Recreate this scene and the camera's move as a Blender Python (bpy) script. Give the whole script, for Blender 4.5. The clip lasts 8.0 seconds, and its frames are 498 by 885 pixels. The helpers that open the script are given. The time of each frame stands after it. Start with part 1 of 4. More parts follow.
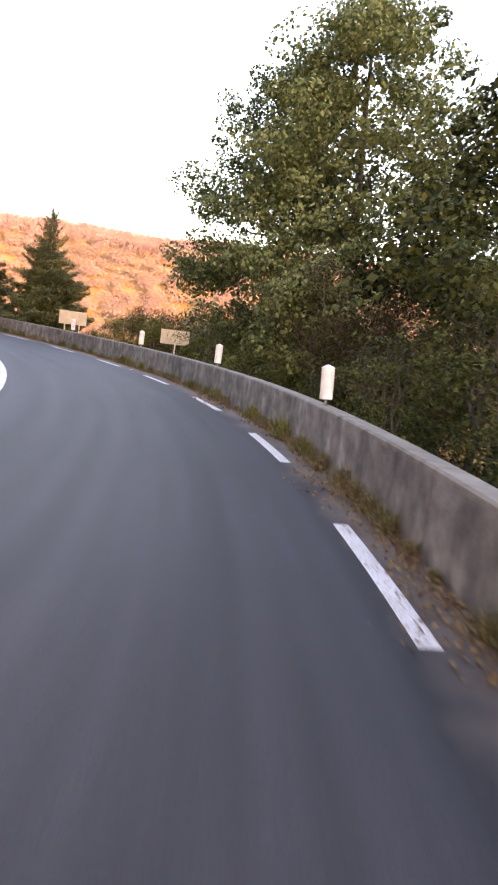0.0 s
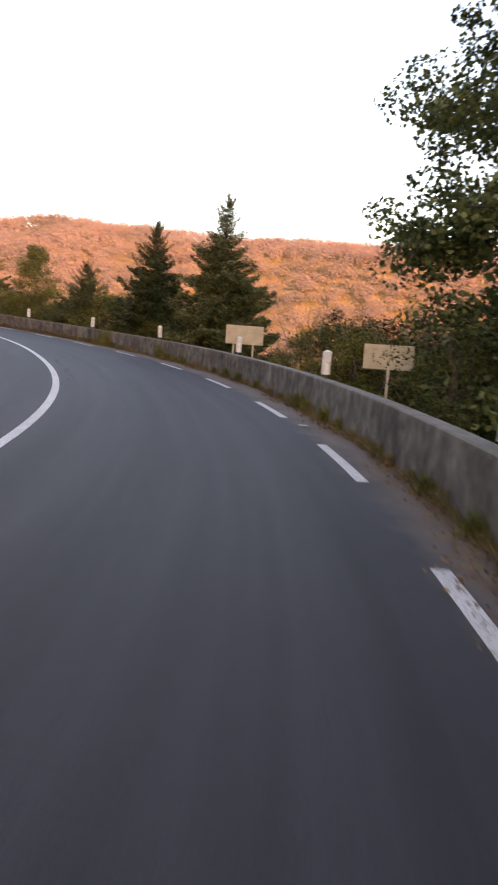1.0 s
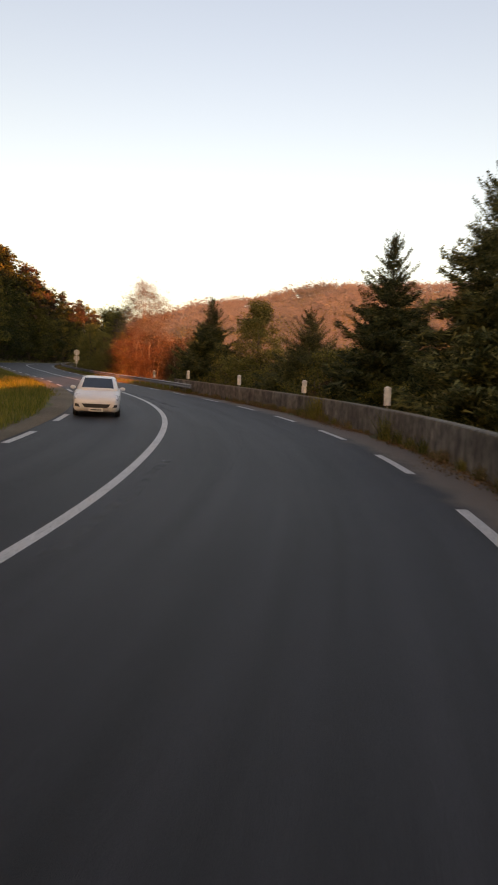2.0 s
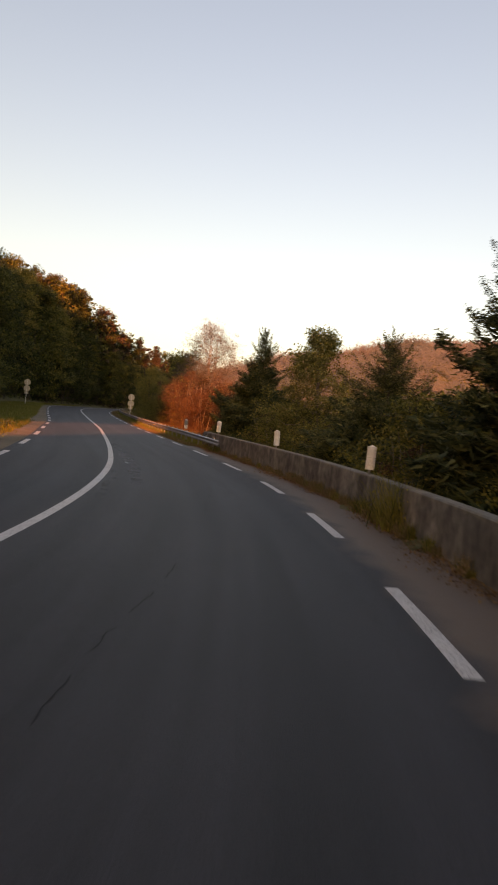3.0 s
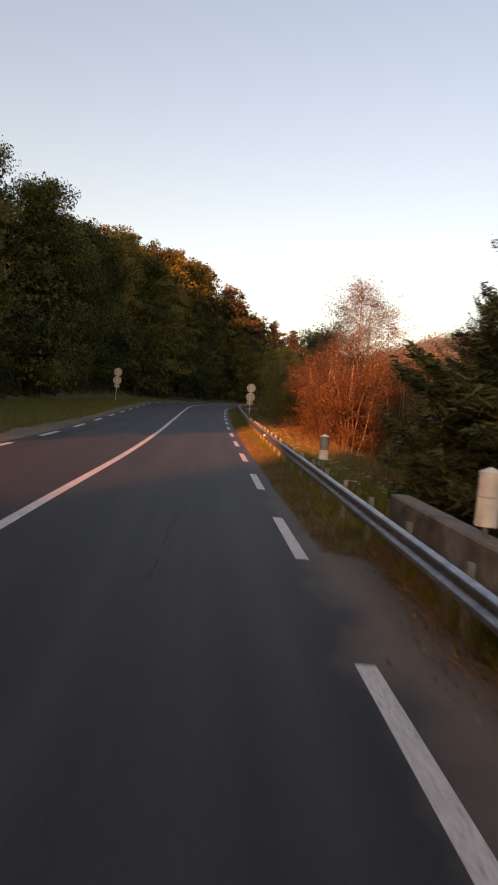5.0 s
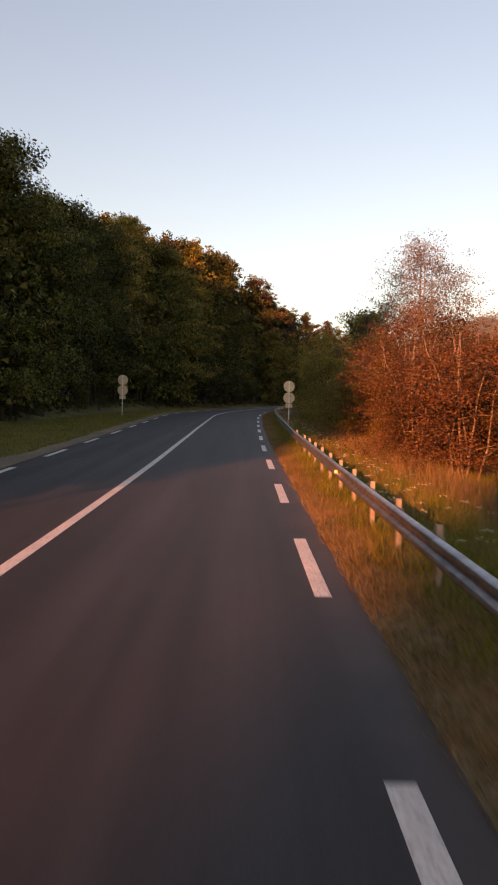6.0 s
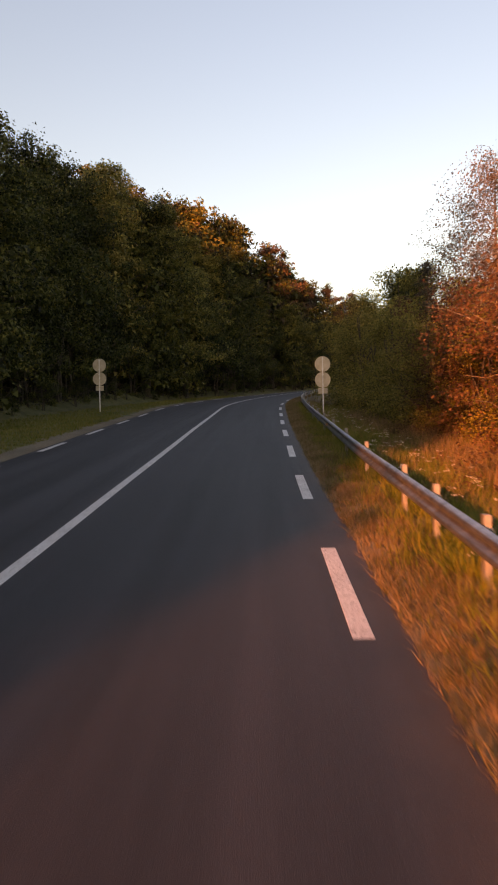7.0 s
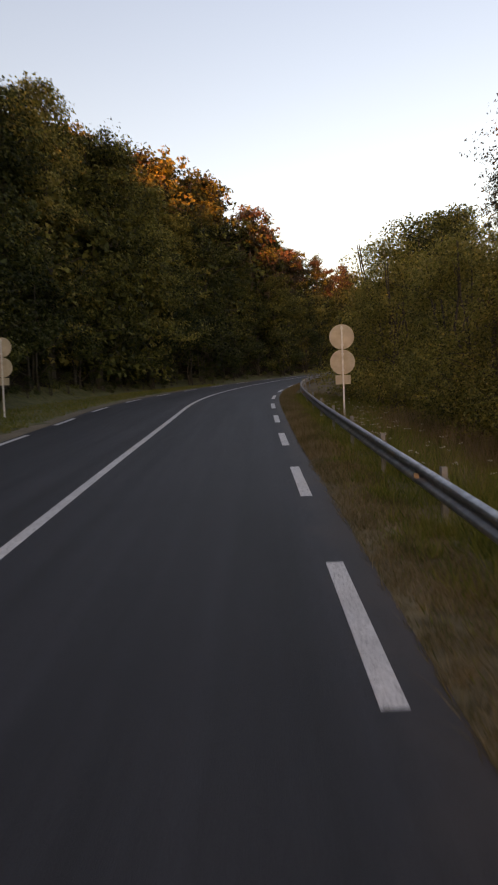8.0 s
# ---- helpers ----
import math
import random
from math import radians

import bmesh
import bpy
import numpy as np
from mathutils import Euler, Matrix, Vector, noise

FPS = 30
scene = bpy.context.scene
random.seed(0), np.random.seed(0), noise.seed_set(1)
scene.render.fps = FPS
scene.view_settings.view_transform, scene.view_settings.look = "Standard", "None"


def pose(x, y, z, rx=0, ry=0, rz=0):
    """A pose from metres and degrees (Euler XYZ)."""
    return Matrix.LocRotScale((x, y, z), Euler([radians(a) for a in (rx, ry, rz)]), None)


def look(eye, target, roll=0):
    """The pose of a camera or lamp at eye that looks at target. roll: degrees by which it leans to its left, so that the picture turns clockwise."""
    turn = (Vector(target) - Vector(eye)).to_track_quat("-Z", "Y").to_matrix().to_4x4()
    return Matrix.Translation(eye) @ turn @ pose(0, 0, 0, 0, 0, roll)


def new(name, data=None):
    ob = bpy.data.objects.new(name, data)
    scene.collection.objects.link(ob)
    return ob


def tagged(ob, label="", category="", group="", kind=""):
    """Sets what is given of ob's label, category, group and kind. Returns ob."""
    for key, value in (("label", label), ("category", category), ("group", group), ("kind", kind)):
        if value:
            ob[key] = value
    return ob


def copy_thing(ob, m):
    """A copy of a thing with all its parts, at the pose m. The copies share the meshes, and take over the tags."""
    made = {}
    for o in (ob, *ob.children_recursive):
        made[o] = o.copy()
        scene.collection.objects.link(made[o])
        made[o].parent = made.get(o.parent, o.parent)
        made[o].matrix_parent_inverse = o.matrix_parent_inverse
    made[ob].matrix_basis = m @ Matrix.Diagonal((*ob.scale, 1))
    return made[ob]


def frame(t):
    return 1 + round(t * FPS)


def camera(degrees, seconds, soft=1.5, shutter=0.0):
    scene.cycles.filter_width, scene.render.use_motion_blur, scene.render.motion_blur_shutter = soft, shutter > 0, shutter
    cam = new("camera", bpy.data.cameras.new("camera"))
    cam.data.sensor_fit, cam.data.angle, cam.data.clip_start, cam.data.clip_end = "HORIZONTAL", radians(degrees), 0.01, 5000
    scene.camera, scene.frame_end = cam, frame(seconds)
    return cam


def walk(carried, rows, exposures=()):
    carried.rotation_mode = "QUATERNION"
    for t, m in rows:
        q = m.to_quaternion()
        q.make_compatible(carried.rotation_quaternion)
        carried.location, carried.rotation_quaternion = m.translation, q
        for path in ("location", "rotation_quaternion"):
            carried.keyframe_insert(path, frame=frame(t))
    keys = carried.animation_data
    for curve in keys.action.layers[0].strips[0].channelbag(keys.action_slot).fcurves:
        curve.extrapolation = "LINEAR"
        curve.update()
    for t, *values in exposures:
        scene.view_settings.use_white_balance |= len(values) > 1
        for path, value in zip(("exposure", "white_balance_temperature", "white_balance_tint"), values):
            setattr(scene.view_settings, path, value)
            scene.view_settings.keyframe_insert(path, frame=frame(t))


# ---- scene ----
cam = camera(43.55, 8.0, soft=1.9, shutter=0.2)

# seconds, eye, target, roll
PATH = [
    (0, (7.602, -87.815, -5.874), (13.961, -80.151, -6.789), 6.23),
    (0.5, (11.516, -82.399, -5.274), (17.126, -74.164, -6.128), 5.80),
    (1, (15.132, -76.076, -4.732), (18.470, -66.706, -5.765), 4.20),
    (1.5, (17.675, -69.492, -4.118), (19.400, -59.645, -4.367), 4.78),
    (1.7, (18.404, -66.671, -3.944), (18.746, -56.682, -4.263), 3.01),
    (2.8, (19.837, -50.822, -2.620), (17.878, -41.019, -2.351), 3.92),
    (3, (19.576, -48.071, -2.379), (17.339, -38.335, -1.920), 5.54),
    (3.5, (18.358, -41.096, -1.647), (15.153, -31.629, -1.331), 6.62),
    (4, (16.333, -34.169, -1.064), (12.494, -24.936, -0.959), 6.38),
    (4.2, (15.315, -31.495, -0.798), (11.235, -22.366, -0.646), 5.15),
    (5.3, (8.420, -17.193, 0.649), (3.885, -8.280, 0.741), 5.05),
    (5.5, (7.066, -14.565, 0.902), (2.185, -5.837, 0.847), 2.75),
    (6, (3.505, -8.040, 1.552), (-1.387, 0.681, 1.683), 1.13),
    (6.5, (-0.170, -1.662, 2.183), (-5.209, 6.974, 2.044), 0.90),
    (7, (-3.735, 4.780, 2.780), (-8.903, 13.341, 2.672), -1.10),
    (7.5, (-7.403, 11.241, 3.327), (-12.856, 19.623, 3.274), -4.30),
    (8, (-10.957, 17.339, 4.060), (-15.912, 26.018, 3.703), -2.38),
]
EXPOSURES = [(0.0, 4.15, 10100, 48), (0.5, 3.8, 10300, 47), (1.0, 3.2, 10500, 45), (1.3, 2.65, 11200, 42), (1.6, 2.22, 12900, 41), (3.0, 1.93, 13600, 42), (4.0, 1.95, 13500, 42), (5.5, 1.93, 11700, 42), (8.0, 2.12, 12500, 43)]
walk(cam, [(t, look(eye, target, roll)) for t, eye, target, roll in PATH], EXPOSURES)

# ---- light: a low evening sun behind the camera, clear sky ----
SUN_ELEVATION, SUN_TURN = 7.0, 5.5      # degrees; the light travels towards yaw SUN_TURN
world = bpy.data.worlds.new("world")
scene.world = world
world.use_nodes = True
wn = world.node_tree.nodes
sky = wn.new("ShaderNodeTexSky")
sky.sky_type, sky.sun_disc = "NISHITA", False
sky.sun_elevation, sky.sun_rotation = radians(SUN_ELEVATION), radians(180 - SUN_TURN)
sky.air_density, sky.dust_density, sky.ozone_density = 1.5, 1.4, 3.6
world.node_tree.links.new(sky.outputs["Color"], wn["Background"].inputs["Color"])
wn["Background"].inputs["Strength"].default_value = 0.15
sun_data = bpy.data.lights.new("sun", "SUN")
sun_data.energy, sun_data.angle, sun_data.color = 2.9, radians(0.6), (1.0, 0.375, 0.16)
sun = new("sun", sun_data)
a, e = radians(SUN_TURN), radians(SUN_ELEVATION)
travel = Vector((-math.sin(a) * math.cos(e), math.cos(a) * math.cos(e), -math.sin(e)))
sun.matrix_world = look(-travel * 50, (0, 0, 0))


# ---- materials ----
def material(name, colours, rough=0.8, scale=4.0, detail=8.0, bump=0.0, bump_scale=40.0, big=0.0, big_scale=0.35, metal=0.0, island=0.0, random_tint=0.0, specular=0.5, relief=0.02):
    """colours: two to four colours of the grain; big: how far broad stains darken or lighten; island, random_tint: how far each leaf or copy differs."""
    m = bpy.data.materials.new(name)
    m.use_nodes = True
    n, l = m.node_tree.nodes, m.node_tree.links
    b = n["Principled BSDF"]
    b.inputs["Roughness"].default_value, b.inputs["Metallic"].default_value = rough, metal
    b.inputs["Specular IOR Level"].default_value = specular
    co = n.new("ShaderNodeTexCoord")
    tex = n.new("ShaderNodeTexNoise")
    tex.inputs["Scale"].default_value, tex.inputs["Detail"].default_value = scale, detail
    l.new(co.outputs["Object"], tex.inputs["Vector"])
    ramp = n.new("ShaderNodeValToRGB")
    stops = ramp.color_ramp.elements
    while len(stops) < len(colours):
        stops.new(0.5)
    for k, c in enumerate(colours):
        stops[k].position = 0.3 + 0.4 * k / max(1, len(colours) - 1)
        stops[k].color = (*c, 1)
    fac = tex.outputs["Fac"]
    if island:
        geo = n.new("ShaderNodeNewGeometry")
        mix = n.new("ShaderNodeMix")
        mix.inputs[0].default_value = island
        l.new(fac, mix.inputs[2])
        l.new(geo.outputs["Random Per Island"], mix.inputs[3])
        fac = mix.outputs[0]
    l.new(fac, ramp.inputs["Fac"])
    colour = ramp.outputs["Color"]
    if big:
        wide = n.new("ShaderNodeTexNoise")
        wide.inputs["Scale"].default_value, wide.inputs["Detail"].default_value = big_scale, 4
        l.new(co.outputs["Object"], wide.inputs["Vector"])
        span = n.new("ShaderNodeMapRange")
        span.inputs["From Min"].default_value, span.inputs["From Max"].default_value = 0.3, 0.7
        span.inputs["To Min"].default_value, span.inputs["To Max"].default_value = 1 - big, 1 + big
        l.new(wide.outputs["Fac"], span.inputs["Value"])
        hsv = n.new("ShaderNodeHueSaturation")
        l.new(span.outputs["Result"], hsv.inputs["Value"])
        l.new(colour, hsv.inputs["Color"])
        colour = hsv.outputs["Color"]
    if random_tint:
        info = n.new("ShaderNodeObjectInfo")
        span = n.new("ShaderNodeMapRange")
        span.inputs["To Min"].default_value, span.inputs["To Max"].default_value = 1 - random_tint, 1 + random_tint
        l.new(info.outputs["Random"], span.inputs["Value"])
        hsv = n.new("ShaderNodeHueSaturation")
        l.new(span.outputs["Result"], hsv.inputs["Value"])
        hue = n.new("ShaderNodeMapRange")
        hue.inputs["To Min"].default_value, hue.inputs["To Max"].default_value = 0.5 + 0.06 * random_tint, 0.5 - 0.06 * random_tint
        l.new(info.outputs["Random"], hue.inputs["Value"])
        l.new(hue.outputs["Result"], hsv.inputs["Hue"])
        l.new(colour, hsv.inputs["Color"])
        colour = hsv.outputs["Color"]
    l.new(colour, b.inputs["Base Color"])
    if bump:
        fine = n.new("ShaderNodeTexNoise")
        fine.inputs["Scale"].default_value, fine.inputs["Detail"].default_value = bump_scale, 6
        l.new(co.outputs["Object"], fine.inputs["Vector"])
        bm_ = n.new("ShaderNodeBump")
        bm_.inputs["Strength"].default_value, bm_.inputs["Distance"].default_value = bump, relief
        l.new(fine.outputs["Fac"], bm_.inputs["Height"])
        l.new(bm_.outputs["Normal"], b.inputs["Normal"])
    return m


def leaf_material(name, colours, tint=0.35, glow=0.35, scale=0.6, island=0.6, bump=0.0, bump_scale=1.0, relief=0.02):
    """Leaves: a diffuse face that lets part of the light through."""
    m = material(name, colours, rough=0.7, scale=scale, island=island, random_tint=tint, specular=0.25, bump=bump, bump_scale=bump_scale, relief=relief)
    n, l = m.node_tree.nodes, m.node_tree.links
    b, out = n["Principled BSDF"], n["Material Output"]
    thin = n.new("ShaderNodeBsdfTranslucent")
    l.new(b.inputs["Base Color"].links[0].from_socket, thin.inputs["Color"])
    mix = n.new("ShaderNodeMixShader")
    mix.inputs[0].default_value = glow
    l.new(b.outputs[0], mix.inputs[1])
    l.new(thin.outputs[0], mix.inputs[2])
    l.new(mix.outputs[0], out.inputs["Surface"])
    return m


def asphalt():
    """Worn asphalt: stone grain, broad stains, paler wheel tracks and a dusty outer edge, laid along the road by its UV map (metres across, metres along)."""
    m = material("asphalt", [(0.0103, 0.0104, 0.013), (0.0168, 0.0168, 0.02), (0.029, 0.0285, 0.0325)], rough=0.66, scale=70, big=0.18, big_scale=0.22, bump=0.5, bump_scale=120)
    n, l = m.node_tree.nodes, m.node_tree.links
    b = n["Principled BSDF"]
    colour = b.inputs["Base Color"].links[0].from_socket
    uv = n.new("ShaderNodeUVMap")
    uv.uv_map = "across"
    cut = n.new("ShaderNodeSeparateXYZ")
    l.new(uv.outputs["UV"], cut.inputs[0])
    stretch = n.new("ShaderNodeMapping")
    stretch.inputs["Scale"].default_value = (1.6, 0.05, 1)
    l.new(uv.outputs["UV"], stretch.inputs["Vector"])
    wave = n.new("ShaderNodeTexNoise")
    wave.inputs["Scale"].default_value, wave.inputs["Detail"].default_value = 1.0, 6
    l.new(stretch.outputs["Vector"], wave.inputs["Vector"])
    tracks = n.new("ShaderNodeMapRange")
    for key, v in (("From Min", 0.36), ("From Max", 0.66), ("To Min", 0.6), ("To Max", 1.65)):
        tracks.inputs[key].default_value = v
    l.new(wave.outputs["Fac"], tracks.inputs["Value"])
    hsv = n.new("ShaderNodeHueSaturation")
    l.new(tracks.outputs["Result"], hsv.inputs["Value"])
    l.new(colour, hsv.inputs["Color"])
    # brown dust outside the edge line
    ragged = n.new("ShaderNodeTexNoise")
    ragged.inputs["Scale"].default_value, ragged.inputs["Detail"].default_value = 0.9, 8
    l.new(uv.outputs["UV"], ragged.inputs["Vector"])
    add = n.new("ShaderNodeMath")
    add.operation = "MULTIPLY_ADD"
    add.inputs[1].default_value = 1.3
    l.new(ragged.outputs["Fac"], add.inputs[0])
    l.new(cut.outputs["X"], add.inputs[2])
    dust = n.new("ShaderNodeMapRange")
    for key, v in (("From Min", 0.5), ("From Max", 1.1), ("To Min", 0.0), ("To Max", 0.9)):
        dust.inputs[key].default_value = v
    l.new(add.outputs[0], dust.inputs["Value"])
    mix = n.new("ShaderNodeMix")
    mix.data_type = "RGBA"
    walled = n.new("ShaderNodeMapRange")
    for key, v in (("From Min", 48), ("From Max", 58), ("To Min", 1.0), ("To Max", 0.25)):
        walled.inputs[key].default_value = v
    l.new(cut.outputs["Y"], walled.inputs["Value"])
    amount = n.new("ShaderNodeMath")
    amount.operation = "MULTIPLY"
    l.new(dust.outputs["Result"], amount.inputs[0])
    l.new(walled.outputs["Result"], amount.inputs[1])
    l.new(amount.outputs[0], mix.inputs[0])
    l.new(hsv.outputs["Color"], mix.inputs[6])
    mix.inputs[7].default_value = (0.16, 0.108, 0.08, 1)
    l.new(mix.outputs[2], b.inputs["Base Color"])
    return m


def concrete():
    """Weathered concrete: grey, with dark runs down its face and pale lichen along the coping, by the UV map (metres along, metres up)."""
    m = material("concrete", [(0.075, 0.07, 0.064), (0.13, 0.122, 0.112), (0.195, 0.186, 0.172)], rough=0.9, scale=3.2, big=0.3, big_scale=0.55, bump=0.6, bump_scale=35)
    n, l = m.node_tree.nodes, m.node_tree.links
    b = n["Principled BSDF"]
    colour = b.inputs["Base Color"].links[0].from_socket
    uv = n.new("ShaderNodeUVMap")
    uv.uv_map = "face"
    cut = n.new("ShaderNodeSeparateXYZ")
    l.new(uv.outputs["UV"], cut.inputs[0])

    def noise_of(sx, sy, detail):
        stretch = n.new("ShaderNodeMapping")
        stretch.inputs["Scale"].default_value = (sx, sy, 1)
        l.new(uv.outputs["UV"], stretch.inputs["Vector"])
        tex = n.new("ShaderNodeTexNoise")
        tex.inputs["Scale"].default_value, tex.inputs["Detail"].default_value = 1.0, detail
        l.new(stretch.outputs["Vector"], tex.inputs["Vector"])
        return tex.outputs["Fac"]

    def span_of(socket, lo, hi, a0, a1):
        span = n.new("ShaderNodeMapRange")
        for key, v in (("From Min", lo), ("From Max", hi), ("To Min", a0), ("To Max", a1)):
            span.inputs[key].default_value = v
        l.new(socket, span.inputs["Value"])
        return span.outputs["Result"]

    runs = n.new("ShaderNodeHueSaturation")
    l.new(span_of(noise_of(1.9, 0.5, 7), 0.32, 0.66, 0.55, 1.35), runs.inputs["Value"])
    l.new(colour, runs.inputs["Color"])
    edge = n.new("ShaderNodeMath")
    edge.operation = "MULTIPLY_ADD"
    edge.inputs[1].default_value = 0.34
    l.new(noise_of(5.0, 9.0, 7), edge.inputs[0])
    l.new(cut.outputs["Y"], edge.inputs[2])
    mix = n.new("ShaderNodeMix")
    mix.data_type = "RGBA"
    l.new(span_of(edge.outputs[0], 1.08, 1.2, 0.0, 0.75), mix.inputs[0])
    l.new(runs.outputs["Color"], mix.inputs[6])
    mix.inputs[7].default_value = (0.22, 0.2, 0.16, 1)
    l.new(mix.outputs[2], b.inputs["Base Color"])
    return m


def faint_smear():
    """Old paint worn to a thin, patchy film."""
    m = material("worn_paint_film", [(0.12, 0.12, 0.125), (0.2, 0.2, 0.205)], rough=0.7, scale=9)
    n, l = m.node_tree.nodes, m.node_tree.links
    tex = n.new("ShaderNodeTexNoise")
    tex.inputs["Scale"].default_value, tex.inputs["Detail"].default_value = 2.2, 8
    co = n.new("ShaderNodeTexCoord")
    l.new(co.outputs["Object"], tex.inputs["Vector"])
    span = n.new("ShaderNodeMapRange")
    for key, v in (("From Min", 0.42), ("From Max", 0.72), ("To Min", 0.0), ("To Max", 0.5)):
        span.inputs[key].default_value = v
    l.new(tex.outputs["Fac"], span.inputs["Value"])
    clear = n.new("ShaderNodeBsdfTransparent")
    mix = n.new("ShaderNodeMixShader")
    l.new(span.outputs["Result"], mix.inputs[0])
    l.new(clear.outputs[0], mix.inputs[1])
    l.new(n["Principled BSDF"].outputs[0], mix.inputs[2])
    l.new(mix.outputs[0], n["Material Output"].inputs["Surface"])
    return m


M_ASPHALT = asphalt()
M_PAINT = material("road_paint", [(0.16, 0.155, 0.15), (0.47, 0.455, 0.44), (0.57, 0.555, 0.54), (0.64, 0.625, 0.61)], rough=0.6, scale=34, big=0.1, big_scale=2.0, bump=0.3, bump_scale=90)
M_CONCRETE = concrete()
M_SMEAR = faint_smear()
M_GROUND = material("meadow_soil", [(0.06, 0.064, 0.022), (0.1, 0.098, 0.034), (0.14, 0.12, 0.05)], rough=0.95, scale=2.5, big=0.3, big_scale=0.12, bump=0.8, bump_scale=14)
M_VERGE = material("verge_soil", [(0.075, 0.058, 0.027), (0.135, 0.1, 0.05), (0.19, 0.14, 0.075)], rough=0.95, scale=5, big=0.3, big_scale=0.4, bump=0.8, bump_scale=25)
# humus coloured near black, so the wood's shade is in the colour
M_SHADEHUMUS = material("shade_dark_humus", [(0.012, 0.009, 0.006), (0.026, 0.019, 0.012), (0.045, 0.032, 0.02)], rough=1.0, specular=0.08, scale=6, big=0.3, big_scale=0.3, bump=0.8, bump_scale=20)
M_GRAVEL = material("gravel", [(0.1, 0.075, 0.048), (0.16, 0.122, 0.08), (0.23, 0.18, 0.13)], rough=0.95, scale=30, big=0.2, big_scale=0.5, bump=1.0, bump_scale=60)
M_STEEL = material("galvanised_steel", [(0.2, 0.212, 0.235), (0.29, 0.305, 0.33), (0.38, 0.395, 0.42)], rough=0.42, scale=6, metal=0.85, big=0.15, big_scale=1.5, bump=0.1)
M_POSTSTEEL = material("dull_steel", [(0.2, 0.198, 0.19), (0.3, 0.297, 0.285)], rough=0.65, scale=8, metal=0.4, bump=0.2)
M_WHITE = material("white_plastic", [(0.62, 0.61, 0.57), (0.72, 0.71, 0.67), (0.78, 0.77, 0.74)], rough=0.5, scale=6, big=0.08, big_scale=3)
M_GREY = material("grey_sleeve", [(0.2, 0.2, 0.18), (0.3, 0.29, 0.27)], rough=0.6, scale=8)
M_BOARD = material("sign_back", [(0.42, 0.35, 0.25), (0.5, 0.42, 0.31), (0.56, 0.48, 0.37)], rough=0.55, scale=3, big=0.1, big_scale=1.2)
M_BARK = material("bark", [(0.035, 0.028, 0.02), (0.07, 0.056, 0.042), (0.12, 0.1, 0.08)], rough=0.95, scale=9, bump=0.8, bump_scale=18)
M_PALEBARK = material("pale_bark", [(0.1, 0.08, 0.06), (0.19, 0.16, 0.13), (0.29, 0.26, 0.22)], rough=0.9, scale=7, bump=0.5, bump_scale=20)
M_OAK = leaf_material("oak_leaves", [(0.009, 0.013, 0.004), (0.05, 0.064, 0.013), (0.14, 0.145, 0.036)], glow=0.2, tint=0.4, scale=0.42, island=0.38)
M_PALEOAK = leaf_material("pale_oak_leaves", [(0.04, 0.065, 0.02), (0.115, 0.15, 0.05), (0.2, 0.22, 0.09)], glow=0.25, tint=0.3, scale=0.42, island=0.4)
M_OLIVE = leaf_material("olive_leaves", [(0.05, 0.056, 0.013), (0.18, 0.176, 0.038), (0.29, 0.25, 0.08)], glow=0.36, scale=0.5, island=0.4)
M_BIRCH = leaf_material("birch_leaves", [(0.07, 0.08, 0.016), (0.14, 0.145, 0.034), (0.21, 0.19, 0.065)], glow=0.32)
M_AUTUMN = leaf_material("autumn_leaves", [(0.035, 0.022, 0.012), (0.085, 0.052, 0.025), (0.15, 0.095, 0.044)], tint=0.5, scale=0.5, island=0.4)
M_RUST = leaf_material("rust_leaves", [(0.022, 0.018, 0.011), (0.062, 0.047, 0.026), (0.11, 0.084, 0.048)], tint=0.35, scale=0.4, island=0.35, glow=0.2)
M_NEEDLE = leaf_material("spruce_needles", [(0.034, 0.05, 0.02), (0.078, 0.098, 0.038), (0.14, 0.15, 0.06)], glow=0.15)
# leaf colours greyed and blued in place of haze over the valley
M_HAZYFAR = leaf_material("hazy_far_wood_leaves", [(0.055, 0.068, 0.06), (0.098, 0.112, 0.112), (0.13, 0.135, 0.135), (0.105, 0.098, 0.088)], tint=0.0, glow=0.15, scale=0.03, island=0.1)
M_MEADOW = leaf_material("meadow_grass_blades", [(0.1, 0.122, 0.018), (0.17, 0.168, 0.033), (0.24, 0.195, 0.066)], tint=0.2, scale=0.5, island=0.4)
M_ASPEN = leaf_material("aspen_leaves", [(0.07, 0.062, 0.046), (0.125, 0.108, 0.082), (0.19, 0.165, 0.125)])
M_CARPAINT = material("white_car_paint", [(0.7, 0.7, 0.69), (0.76, 0.76, 0.75)], rough=0.25, scale=2)
M_GLASS = material("dark_car_glass", [(0.012, 0.016, 0.022), (0.02, 0.026, 0.034)], rough=0.06, scale=1, specular=0.8)
M_BLACK = material("black_plastic", [(0.012, 0.012, 0.013), (0.022, 0.022, 0.023)], rough=0.6, scale=20)
M_LAMP = material("clear_lamp_lens", [(0.5, 0.5, 0.5), (0.7, 0.7, 0.7)], rough=0.15, scale=20, metal=0.4)
M_AMBER = material("amber_reflector", [(0.5, 0.3, 0.18), (0.6, 0.38, 0.24)], rough=0.35, scale=10)
M_CRACK = material("crack_filler", [(0.008, 0.008, 0.009), (0.018, 0.018, 0.019)], rough=0.9, scale=30)
M_FLOWER = leaf_material("white_flowers", [(0.5, 0.5, 0.42), (0.65, 0.63, 0.55)], tint=0.1)
M_LITTER = leaf_material("fallen_leaves", [(0.11, 0.055, 0.025), (0.21, 0.105, 0.042), (0.31, 0.175, 0.075)], tint=0.2, glow=0.1)
